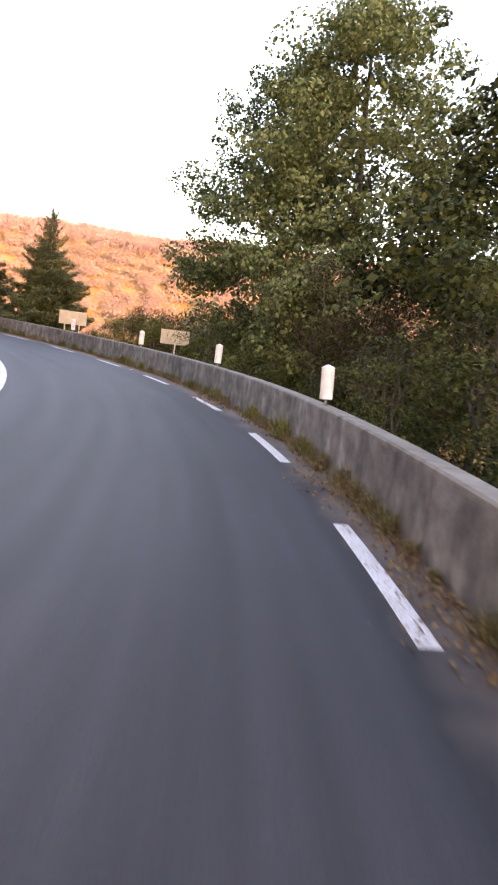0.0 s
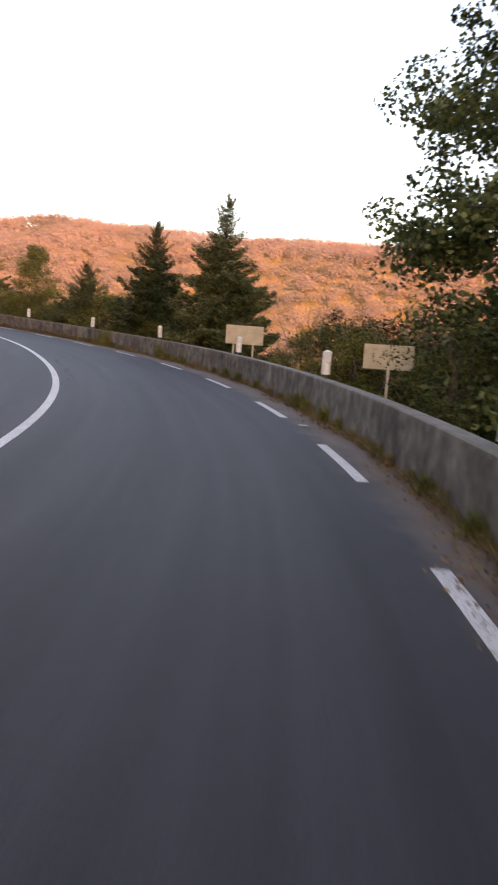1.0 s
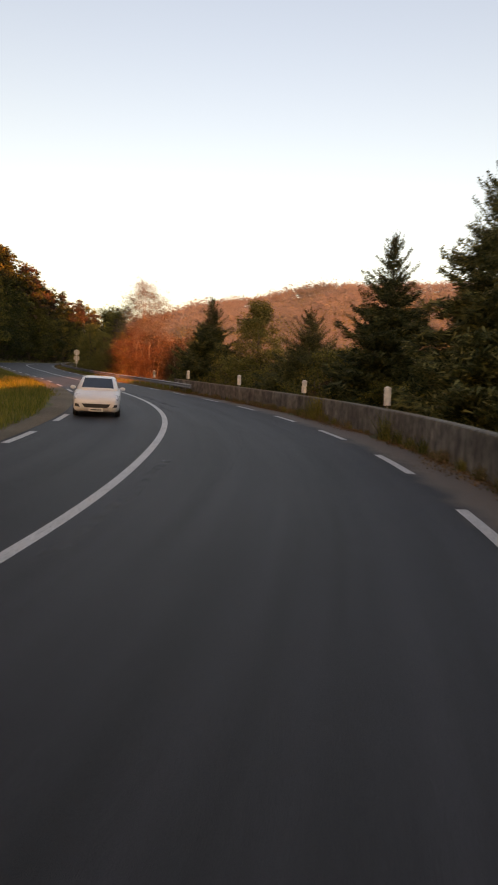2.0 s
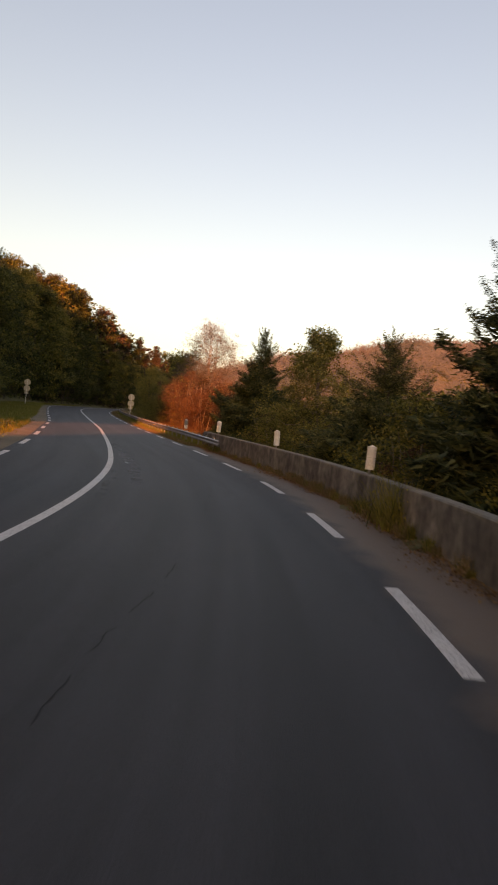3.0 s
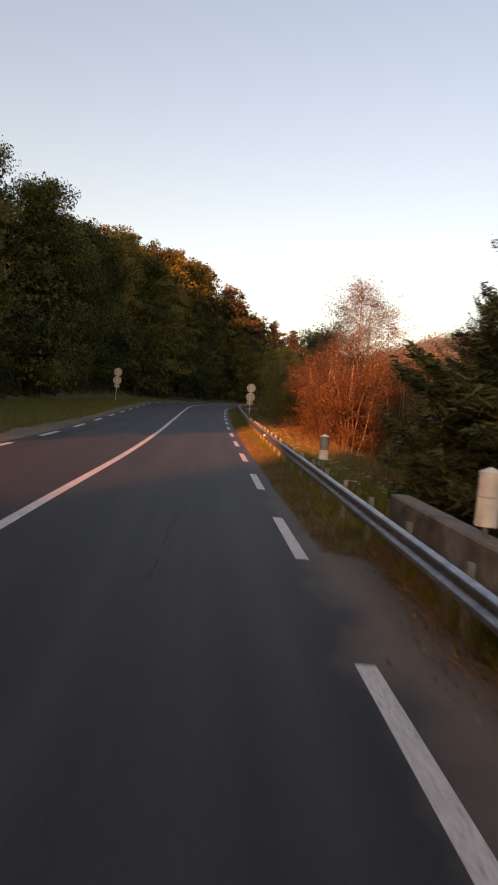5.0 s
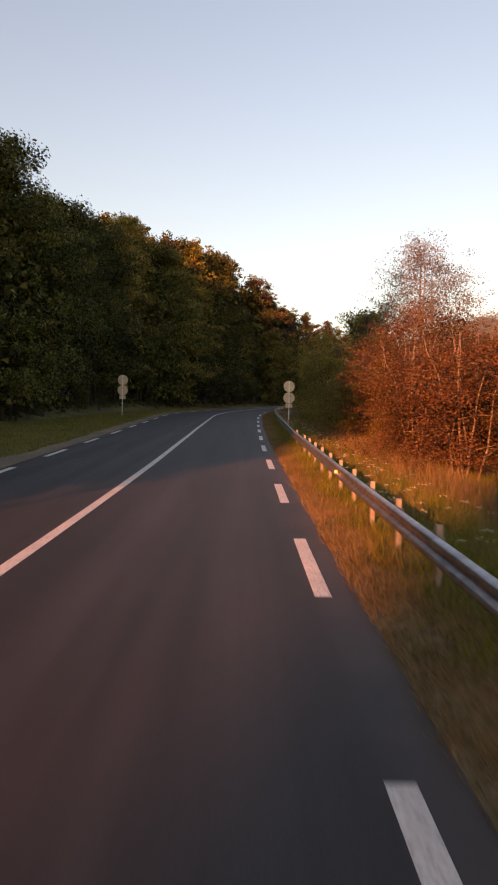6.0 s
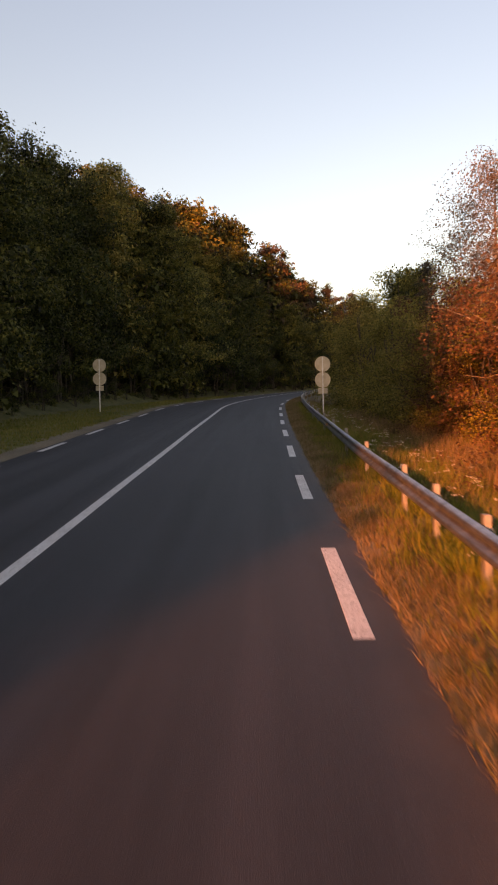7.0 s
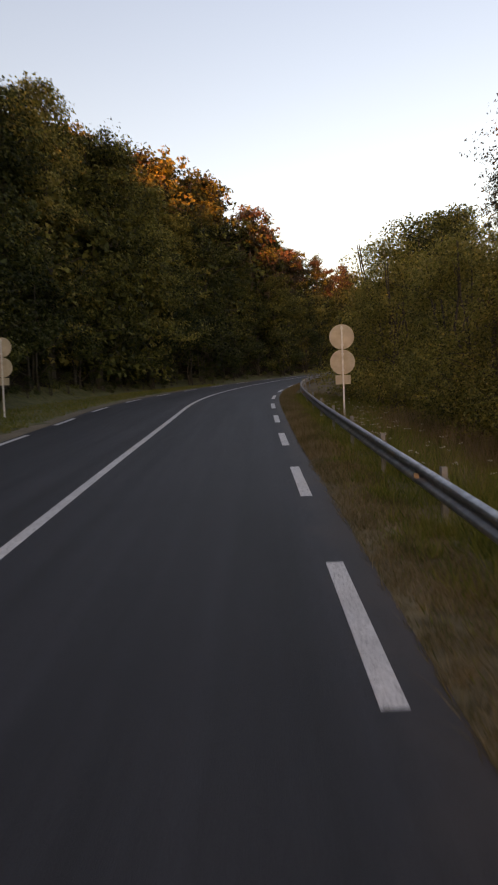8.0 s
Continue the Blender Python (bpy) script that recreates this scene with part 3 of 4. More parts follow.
sign.matrix_basis = Matrix.Translation(spot(115.26, -12.94, 0.54)) @ pose(0, 0, 0, 0, 0, 31)


# ---- trees ----
def limb_points(rng, a_, b_, sag=0.08, n=5):
    a_, b_ = Vector(a_), Vector(b_)
    out = []
    for k in range(n):
        t = k / (n - 1)
        p = a_.lerp(b_, t)
        p += Vector(rng.normal(size=3)) * sag * (b_ - a_).length * math.sin(math.pi * t) * 0.5
        p.z += sag * (b_ - a_).length * math.sin(math.pi * t)
        out.append(p)
    return out


def leafy_tree(seed, height, spread, base, clumps, per, leaf, bark, foliage, stems=1, name="tree", ragged=0.35, low=0.0, tight=1.0, girth=1.0, quad=False, column=0.0, lean=1.0, gather=9, ball=1.7, skirt=0.05, tier=(0.13, 0.085), core=0):
    """A broad-leaved tree: trunk, limbs, and a crown of clumps of single leaves; core: how many sprays fill its heart."""
    rng = np.random.default_rng(seed)
    shapes, tips = [], []
    for k in range(stems):
        tilt = Vector((rng.normal() * 0.05 * height, rng.normal() * 0.05 * height, 0)) * (lean if stems == 1 else 1.7 if column else 3.2)
        r0 = girth * 0.017 * height / math.sqrt(stems)
        pts = limb_points(rng, (0.12 * k * math.cos(k * 2.4), 0.12 * k * math.sin(k * 2.4), -0.6), (tilt.x, tilt.y, height * 0.93), 0.03 * min(1, lean), 8)
        shapes.append(tube(pts, [r0 * (1.25 - 1.15 * j / 7) + 0.012 for j in range(8)], 7))
        for j in range(max(3, 12 // stems)):
            t = base / height + (0.9 - base / height) * (j + rng.uniform(0, 0.9)) / max(3, 12 // stems)
            o = pts[min(6, int(t * 7))].lerp(pts[min(7, int(t * 7) + 1)], t * 7 % 1)
            a_ = rng.uniform(0, 2 * math.pi)
            reach = spread * (1 - 0.65 * max(0.0, (t - 0.45) / 0.55)) * rng.uniform(0.65, 1.0)
            e_ = o + Vector((math.cos(a_) * reach, math.sin(a_) * reach, reach * rng.uniform(0.15, 0.7)))
            lp = limb_points(rng, o, e_, 0.1, 5)
            rr = r0 * 0.45 * (1.1 - t)
            shapes.append(tube(lp, [rr + 0.01, rr * 0.8 + 0.01, rr * 0.55 + 0.008, rr * 0.3 + 0.006, 0.006], 5))
            tips += lp[2:]
    tips = np.array([tuple(p) for p in tips])
    # clumps gather in boughs, so that the crown has lumps, hollows and gaps
    mid, half = (base * (1 - low) + height) / 2, (height - base * (1 - low)) / 2
    boughs = []
    for k in range(max(7, int(clumps / gather))):
        if column:
            # a crown that reaches down to the ground, broadest a third of the way up
            z, a_ = (rng.uniform(0.0, 1.0) if skirt > 0.1 else rng.uniform(0.05, 1.0) ** 0.85), rng.uniform(0, 2 * math.pi)
            r_ = spread * float(np.interp(z, [0, 0.3, 0.6, 0.85, 1], [0.72, 1.0, 0.82, 0.42 + 0.3 * (1 - column), 0.06])) * rng.uniform(0.15, 1.0) ** 0.5 * (1 + ragged * 0.5 * math.sin(3 * a_ + 7 * z + seed)) * 0.88
            z = skirt + (1 - skirt) * z if skirt > 0.1 else z
            boughs.append(np.array([r_ * math.cos(a_), r_ * math.sin(a_), z * height * 0.97]))
            continue
        if k % 3 == 0 and len(tips):
            boughs.append(tips[rng.integers(len(tips))])
            continue
        d = rng.normal(size=3)
        d /= np.linalg.norm(d)
        wob = 1 + ragged * (math.sin(3 * math.atan2(d[1], d[0]) + seed) * 0.45 + math.sin(5.3 * d[2] + 2 * seed) * 0.35 + rng.normal() * 0.2)
        b_ = d * rng.uniform(0.3, 0.95) ** 0.5 * wob * np.array([spread, spread, half]) * 0.92
        b_[2] += mid
        boughs.append(b_)
    boughs = np.array(boughs)
    c = rng.normal(size=(clumps, 3))
    c *= np.minimum(1, 1.7 / np.linalg.norm(c, axis=1, keepdims=True))
    c = boughs[rng.integers(0, len(boughs), clumps)] + c * np.array([tier[0], tier[0], tier[1]]) * spread
    c[:, 2] = np.maximum(c[:, 2], 0.06 * height)
    rad = tight * spread * rng.uniform(0.07, 0.19, (clumps, 1, 1))
    off = rng.normal(size=(clumps, per, 3))
    off *= np.minimum(1, ball / np.linalg.norm(off, axis=2, keepdims=True)) * np.array([1, 1, 0.62]) * rad
    pts = (c[:, None] + off).reshape(-1, 3)
    away = off.reshape(-1, 3) + np.array([0, 0, 0.55]) * rad.mean() + 0.25 * (pts - np.array([0, 0, mid])) / spread * rad.mean()
    size = np.full((len(pts), 1), leaf)
    if core:
        z, a_ = rng.uniform(0.04, 0.86, core), rng.uniform(0, 2 * math.pi, core)
        r_ = spread * np.interp(z, [0, 0.3, 0.6, 0.9], [0.5, 0.62, 0.5, 0.12]) * np.sqrt(rng.uniform(0, 1, core))
        heart = np.stack([r_ * np.cos(a_), r_ * np.sin(a_), z * height], 1)
        pts, away, size = np.vstack([pts, heart]), np.vstack([away, heart * np.array([1, 1, 0]) + np.array([0, 0, 0.8])]), np.vstack([size, np.full((core, 1), leaf * 2.6)])
    top = new(name)
    part("trunk", joined(shapes), bark, top, smooth=True)
    part("crown", leaves(rng, pts, size, 0.55 if not core else 0.72, away, 1.9, quad), foliage, top)
    return top


def spruce(seed, height, spread, bare=0.1, name="spruce"):
    rng = np.random.default_rng(seed)
    shapes = [tube([(0, 0, -0.6), (0.02, 0, height * 0.5), (0, 0.03, height)], [0.016 * height, 0.009 * height, 0.006], 8)]
    cents, dirs = [], []
    z = bare * height
    while z < height * 0.985:
        t = z / height
        reach = spread * (1 - t) ** 0.8 * (1.0 if t > 0.2 else 0.75 + t)
        for k in range(rng.integers(5, 8)):
            a_ = rng.uniform(0, 2 * math.pi)
            ln = reach * rng.uniform(0.5, 1.25) + 0.16 * (1 - t) + 0.02
            rise = ln * (0.25 * t + 1.2 * t ** 6 + 0.02 + 0.2 * rng.normal()) + 0.03
            e_ = Vector((math.cos(a_) * ln, math.sin(a_) * ln, z + rise))
            lp = [Vector((0, 0, z)), Vector((e_.x * 0.55, e_.y * 0.55, z + rise * 0.35 - 0.04 * ln)), e_]
            shapes.append(tube(lp, [0.014 * (1 - t) + 0.008, 0.01, 0.004], 4))
            n = max(12, int(165 * ln))
            for j in range(n):
                q = rng.uniform(0.12, 1.0)
                p = lp[0].lerp(lp[1], q * 2) if q < 0.5 else lp[1].lerp(lp[2], q * 2 - 1)
                side = Vector((-math.sin(a_), math.cos(a_), 0)) * rng.normal() * 0.2 * ln * (1.2 - q)
                cents.append((p.x + side.x, p.y + side.y, p.z + rng.normal() * 0.07 - abs(rng.normal()) * 0.16 * (1 - t)))
                dirs.append((math.cos(a_) + rng.normal() * 0.55, math.sin(a_) + rng.normal() * 0.55, 0.05 + rng.normal() * 0.5))
        z += height * 0.021 * rng.uniform(0.7, 1.4)
    cents, dirs = np.array(cents), np.array(dirs)
    dirs /= np.linalg.norm(dirs, axis=1, keepdims=True)
    w = np.cross(dirs, rng.normal(size=dirs.shape))
    w /= np.linalg.norm(w, axis=1, keepdims=True)
    inner = np.clip(1.15 - np.hypot(cents[:, :1], cents[:, 1:2]) / (spread * (1.02 - cents[:, 2:] / height)), 0, 1)
    s = rng.uniform(0.09, 0.2, (len(cents), 1)) * (1 + 0.55 * inner) * (height / 9) ** 0.5 * np.clip(1.6 * (1 - cents[:, 2:] / height), 0.35, 1)
    tri = np.stack([cents - dirs * s + w * s * 0.24, cents + dirs * s, cents - dirs * s - w * s * 0.24], 1)
    top = new(name)
    part("trunk", joined(shapes), M_BARK, top)
    part("crown", (tri.reshape(-1, 3), np.arange(3 * len(cents)).reshape(-1, 3)), M_NEEDLE, top)
    return top


def plant(ob, x, y, z=None, turn=0.0, size=1.0):
    m = Matrix.Translation((x, y, ground_at(x, y) if z is None else z)) @ pose(0, 0, 0, 0, 0, turn) @ Matrix.Scale(size, 4)
    ob.matrix_basis = m
    return ob


def copy_tree(ob, x, y, turn, size, z=None):
    made = copy_thing(ob, Matrix.Translation((x, y, (ground_at(x, y) if z is None else z) - 0.1)) @ pose(0, 0, 0, 0, 0, turn))
    made.scale = (size, size, size)
    return made


def along(s, lat):
    p = spot(s, lat)
    return p.x, p.y


# conifers behind the wall
for k, (s, lat, tip, spread) in enumerate(((18.3, 5.2, 9.6, 3.7), (26.5, 5.2, 8.8, 3.5), (36.5, 5.6, 6.0, 4.1), (54.5, 6.0, 8.3, 3.7), (61.5, 7.5, 6.4, 3.3))):
    x, y = along(s, lat)
    g = ground_at(x, y)
    h = spot(s).z + tip - g
    tagged(plant(spruce(20 + k, h, spread), x, y), "dark green spruce behind the roadside wall", "tree", "spruces behind the wall")

# the tall oak over the bend, its neighbours, and the scrub behind the wall
oak = leafy_tree(3, 20.0, 6.1, 4.5, 500, 130, 0.19, M_BARK, M_PALEOAK, name="oak_tree", tight=0.85, quad=True, lean=0.12, gather=2.6, ball=1.2, column=0.2, skirt=0.11, ragged=0.3, core=300)
x, y = along(0.3, 9.2)
tagged(plant(oak, x, y, None, 0, (spot(0.3).z + 16.9 - ground_at(x, y)) / 19.6), "tall oak with dark green crown behind the wall", "tree")
x, y = along(-4.9, 9.8)
copy_tree(oak, x, y, 140, (spot(-4.9).z + 18.4 - ground_at(x, y)) / 19.6)
oak2 = leafy_tree(4, 16.0, 5.4, 2.5, 190, 84, 0.25, M_BARK, M_OAK, name="oak_tree", tight=0.85, quad=True, lean=0.3, gather=1.5, ball=1.4)
tagged(plant(oak2, *along(-13.5, 10.5)), "dense dark oak behind the wall", "tree")
copy_tree(oak2, *along(-22, 9.0), 130, 1.05)
copy_tree(oak2, *along(-6.0, 15.0), 50, 1.15)
copy_tree(oak2, *along(4.6, 10.5), 210, 0.5)
birch = leafy_tree(7, 9.6, 3.35, 1.0, 600, 56, 0.15, M_PALEBARK, M_BIRCH, name="birch_tree", tight=0.75, column=0.95, ragged=0.7, lean=0.3, gather=1.6)
x, y = along(45.5, 6.3)
tagged(plant(birch, x, y, None, 0, (spot(45.5).z + 7.5 - ground_at(x, y)) / 9.6), "slender yellow-green birch behind the wall", "tree")

shrub = leafy_tree(11, 3.2, 1.8, 0.3, 92, 66, 0.094, M_BARK, M_OLIVE, stems=4, name="shrub", column=0.9, ragged=1.0, gather=4, tier=(0.18, 0.1))
tagged(shrub, "olive green shrub behind the wall", "shrub", "shrubs behind the wall")
green = leafy_tree(12, 3.6, 2.0, 0.3, 92, 66, 0.105, M_BARK, M_OAK, stems=4, name="shrub", column=0.7, ragged=0.9, gather=4, tier=(0.18, 0.1))
tagged(green, "dense dark green shrub behind the wall", "shrub", "shrubs behind the wall")
twiggy = leafy_tree(13, 4.0, 1.5, 0.5, 60, 20, 0.11, M_PALEBARK, M_AUTUMN, stems=7, name="shrub", ragged=0.7, girth=0.5)
tagged(twiggy, "thin half-bare brown shrub behind the wall", "shrub", "shrubs behind the wall")
plant(shrub, *along(5.6, 5.4))
plant(green, *along(-9.0, 5.5))
plant(twiggy, *along(8.3, 4.6))
rng = np.random.default_rng(5)
for s, lat, size in ((3.5, 7.5, 1.6), (1.0, 8.5, 1.7), (-1.5, 6.5, 1.3), (6.0, 9.0, 1.4), (-17, 6.5, 1.5), (-20, 7, 1.6), (-5.5, 6.0, 1.2), (-12, 6.0, 1.1)):
    copy_tree(green, *along(s, lat), rng.uniform(0, 360), size)
for s, lat, size in ((14.0, 6.0, 0.8), (4.4, 5.6, 1.1), (2.6, 6.6, 1.2), (12.2, 8.5, 0.9), (31.5, 4.4, 0.8), (49.5, 5.0, 0.9), (22.4, 6.6, 0.8)):
    copy_tree(twiggy, *along(s, lat), rng.uniform(0, 360), size)
for s, lat, size in ((9.6, 5.1, 1.0), (8.2, 5.3, 1.2), (6.6, 5.7, 1.35), (5.0, 5.2, 1.15), (3.4, 6.6, 1.3), (1.6, 7.6, 1.35), (7.6, 7.2, 1.4), (-0.4, 8.6, 1.5), (13.8, 6.6, 0.9), (15.5, 5.4, 0.8), (8.2, 8.0, 1.35), (32.5, 5.0, 1.45), (33.6, 6.0, 1.6), (31.2, 5.8, 1.65), (29.6, 5.4, 1.5), (40.5, 4.6, 1.05), (41.8, 6.5, 1.3), (43.6, 5.6, 1.45), (47.3, 6.0, 1.5), (38.8, 5.2, 1.25), (51.8, 6.4, 1.4), (50.5, 5.2, 1.0), (58.0, 6.0, 1.1), (66, 8, 1.2)):
    copy_tree(shrub, *along(s, lat), rng.uniform(0, 360), size)
for s in np.arange(-34, 50, 2.4):
    kind = green if s < -2 or rng.uniform() < 0.35 else shrub
    s1, size = s + rng.normal() * 0.5, rng.uniform(0.35, 0.6) if -2 < s < 16 else rng.uniform(0.4, 0.95)
    copy_tree(kind, *along(s1, max(rng.uniform(3.0, 7.0), wall_lat(s1) + 0.7 + 2.2 * size)), rng.uniform(0, 360), size)

# autumn scrub beyond the barrier, where the sun still reaches
bush = leafy_tree(15, 6.2, 2.8, 0.4, 340, 56, 0.115, M_PALEBARK, M_AUTUMN, stems=6, name="autumn_bush", ragged=0.9, girth=0.55, gather=5, tier=(0.17, 0.12))
tagged(bush, "rust-brown autumn bush with pale bare stems", "bush", "autumn bushes beyond the barrier")
plant(bush, *along(80, 7.5))
for s, lat, size in ((-12.5, 8.0, 0.85), (-8.3, 7.2, 1.15), (-6, 14, 1.5), (76, 9.5, 0.85), (84, 6.8, 0.95), (86, 10.5, 1.2), (90, 8, 1.2), (73, 12.5, 0.9), (94, 11, 1.3), (81, 13, 1.2), (98, 8.5, 1.15), (102, 10, 1.3), (88, 14, 1.5), (95, 15, 1.5), (78.5, 11, 1.1)):
    copy_tree(bush, *along(s, lat), rng.uniform(0, 360), size)
poplar = leafy_tree(16, 19.0, 6.6, 4.5, 420, 40, 0.17, M_PALEBARK, M_ASPEN, name="aspen_tree", ragged=0.5, girth=0.6, tight=0.62, lean=0.2, gather=2.4, column=0.35, skirt=0.12, tier=(0.09, 0.16))
x, y = along(114.5, 15)
tagged(plant(poplar, x, y, None, 0, (spot(114.5).z + 17.3 - ground_at(x, y)) / 19), "thin-leaved aspen with reddish autumn crown", "tree")
sapling = leafy_tree(17, 10.6, 1.15, 2.0, 200, 30, 0.12, M_PALEBARK, M_ASPEN, name="aspen_sapling", ragged=0.5, girth=0.35, lean=0.3, column=0.15, gather=1.4)
tagged(plant(sapling, *along(111, 9.3)), "slim half-bare aspen sapling", "tree")
for s, lat, size in ((104, 13, 0.62), (112, 12.5, 0.66), (112.4, 14.6, 0.95), (116.6, 16.6, 0.98)):
    copy_tree(poplar, *along(s, lat), rng.uniform(0, 360), size)
hazel = leafy_tree(18, 7.4, 2.8, 0.3, 320, 56, 0.13, M_BARK, M_OLIVE, stems=5, name="hazel_bush", column=0.8, ragged=1.0, gather=7, tier=(0.17, 0.1))
tagged(hazel, "olive green hazel bush beyond the barrier", "bush", "hazels beyond the barrier")
plant(hazel, *along(108, 7.0))
for s, lat, size in ((104, 6.5, 0.85), (99, 6.4, 0.75), (96, 8.0, 0.8), (101, 8.5, 1.05), (112.5, 7.5, 1.05), (117, 6.2, 1.05), (121.5, 6.8, 1.3), (126, 6.5, 1.1), (131, 7, 1.25), (137, 6.5, 1.2), (144, 7, 1.3), (152, 7.5, 1.3), (99, 13, 1.0), (64, 10, 0.5), (60, 12, 0.7)):
    copy_tree(hazel, *along(s, lat), rng.uniform(0, 360), size)

# the wood on the hillside across the road
def forest_kinds(clumps, per, leaf, seed, gather, skirt, slender_bark, core, tier):
    return [tagged(leafy_tree(seed + k, 20.0, sp, b, clumps, per, leaf, bark, fol, name="forest_tree", column=cn, ragged=0.9, tight=0.8 * tg, lean=0.5, gather=gather, ball=1.55, skirt=skirt, tier=tier, core=core), lab, "tree", "wood on the hillside")
            for k, (sp, b, bark, fol, tg, cn, lab) in enumerate((
                (5.2, 3.0, M_BARK, M_OAK, 0.95, 0.2, "dark green forest oak on the hillside"),
                (5.0, 3.0, M_BARK, M_OAK, 1.1, 0.5, "dark green forest oak on the hillside"),
                (4.3, 3.0, slender_bark, M_OLIVE, 1.0, 0.7, "slender dark green forest birch on the hillside"),
                (5.0, 3.0, M_BARK, M_RUST, 1.1, 0.3, "rust-coloured forest tree on the hillside")))]


near_kinds, back_kinds, first_used = forest_kinds(420, 42, 0.23, 30, 8, 0.04, M_BARK, 1500, (0.22, 0.06)), forest_kinds(180, 26, 0.44, 40, 3.5, 0.05, M_PALEBARK, 350, (0.21, 0.075)), set()


def forest_tree(x, y, k, size, back):
    ob = (back_kinds if back else near_kinds)[k]
    if ob.name not in first_used:
        first_used.add(ob.name)
        plant(ob, x, y, None, rng.uniform(0, 360), size)
    else:
        copy_tree(ob, x, y, rng.uniform(0, 360), size)


rng = np.random.default_rng(91)
WOOD_S = [66, 80, 95, 110, 125, 137, 140.5, 150, 158, 168, 174, 184, 190, 200, 230]
EDGE_TOP = [16.5, 19, 21.2, 20.8, 23.5, 26, 20.5, 21, 21.5, 18, 15, 13, 12, 10, 8]
BACK_TOP = [16.5, 19, 22, 22, 24.5, 27, 27.8, 29, 30.5, 30, 28, 23, 18, 13, 8]
for s in np.arange(68, 222, 4.3):
    for row, lat0 in enumerate((-18.5, -23.5, -30, -38, -27, -34)):
        if (s < 75 and row == 0) or (row == 3 and not 88 < s < 200) or (row > 3 and not 138 < s < 205) or (row > 1 and s < 138 and int(s * 10) % 3 == 0):
            continue
        s1, lat = s + rng.uniform(-2, 2), lat0 + np.interp(s, [60, 110, 135, 190], [-2, -1.0, 1.0, 2.5]) + rng.uniform(-1.5, 1.5)
        x, y = along(s1, lat)
        rust = 0.0 if row == 0 or (row == 1 and s < 138) else 0.45 if s > 138 else 0.3 if row > 1 and s > 105 else 0.1
        k = int(rng.choice(4, p=[0.48 - rust / 2, 0.32 - rust / 2, 0.2, rust]))
        climb = np.interp(s1, [138, 155, 180, 195], [0.12, 0.45, 0.45, 0.2])
        top = np.interp(s1, WOOD_S, EDGE_TOP if row == 0 else BACK_TOP) * rng.uniform(0.84, 1.05) + climb * max(0.0, -22 - lat)
        forest_tree(x, y, k, max(0.55, (spot(s1).z + top - ground_at(x, y)) / 20.3), row > 0)
# leaf mould under the wood, its colour darkened for the shade there
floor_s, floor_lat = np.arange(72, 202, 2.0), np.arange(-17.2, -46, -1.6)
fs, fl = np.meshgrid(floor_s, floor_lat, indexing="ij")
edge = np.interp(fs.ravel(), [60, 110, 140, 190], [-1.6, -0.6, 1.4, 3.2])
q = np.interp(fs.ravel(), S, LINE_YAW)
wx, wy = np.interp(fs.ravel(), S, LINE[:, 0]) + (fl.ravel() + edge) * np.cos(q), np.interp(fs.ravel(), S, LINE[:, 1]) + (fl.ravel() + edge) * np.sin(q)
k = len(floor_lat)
mould = part("forest_floor", (np.stack([wx, wy, ground_height(wx, wy) + 0.1 - 0.25 * (fl.ravel() > -17.5)], 1), [(i * k + j, i * k + j + 1, (i + 1) * k + j + 1, (i + 1) * k + j) for i in range(len(floor_s) - 1) for j in range(k - 1)]), M_SHADEHUMUS, smooth=True)
tagged(mould, "dark brown leaf mould under the wood, shade in its colour", "forest floor", kind="structure")
# undergrowth along its edge
underwood = leafy_tree(14, 3.6, 2.2, 0.3, 70, 34, 0.15, M_BARK, M_OAK, stems=3, name="undergrowth", column=0.2, ragged=0.5)
tagged(underwood, "dense dark undergrowth at the foot of the wood", "bush", "undergrowth along the wood")
plant(underwood, *along(74, -20))
for s, lat, size in ((44, -15, 0.9), (46, -17, 1.0), (42.5, -17.5, 1.0), (48, -16.5, 0.8), (41, -14.5, 0.8), (50.5, -19, 1.1)):
    copy_tree(underwood, *along(s, lat), rng.uniform(0, 360), size)
for s in np.arange(76, 190, 2.6):
    lat = -17.7 + np.interp(s, [60, 110, 140, 190], [-2, -1.0, 1.2, 3]) + rng.uniform(-0.8, 0.8)
    copy_tree(underwood, *along(s, lat), rng.uniform(0, 360), rng.uniform(1.1, 2.2))
    copy_tree(underwood, *along(s + 0.7, lat + 1.1), rng.uniform(0, 360), rng.uniform(0.3, 0.65))
    copy_tree(underwood, *along(s + 1.3, lat - 3.0), rng.uniform(0, 360), rng.uniform(1.8, 2.9))
# green trees past the signs, outside the road's next bend
for s, lat, top in ((124, 11.5, 10.5), (131, 12, 12), (138, 10.5, 13), (144, 12.5, 14), (151, 11, 12.5), (158, 10, 11), (166, 9, 9.5), (175, 9, 8.5)):
    x, y = along(s, lat)
    forest_tree(x, y, 2 if s % 2 else 1, (spot(s).z + top - ground_at(x, y)) / 20.0, False)
# unseen near end of the wood, added inside the bend to block the sun
for y in np.arange(-76, -22, 4.4):
    for back in (2.8, 6.0, 9.5):
        x = -10.7 - 0.095 * (y - 13) - back + rng.uniform(-0.8, 0.8)
        forest_tree(x, y + rng.uniform(-1.5, 1.5), int(rng.integers(3)), rng.uniform(1.0, 1.2) * (1.15 if back > 5 else 1), True)

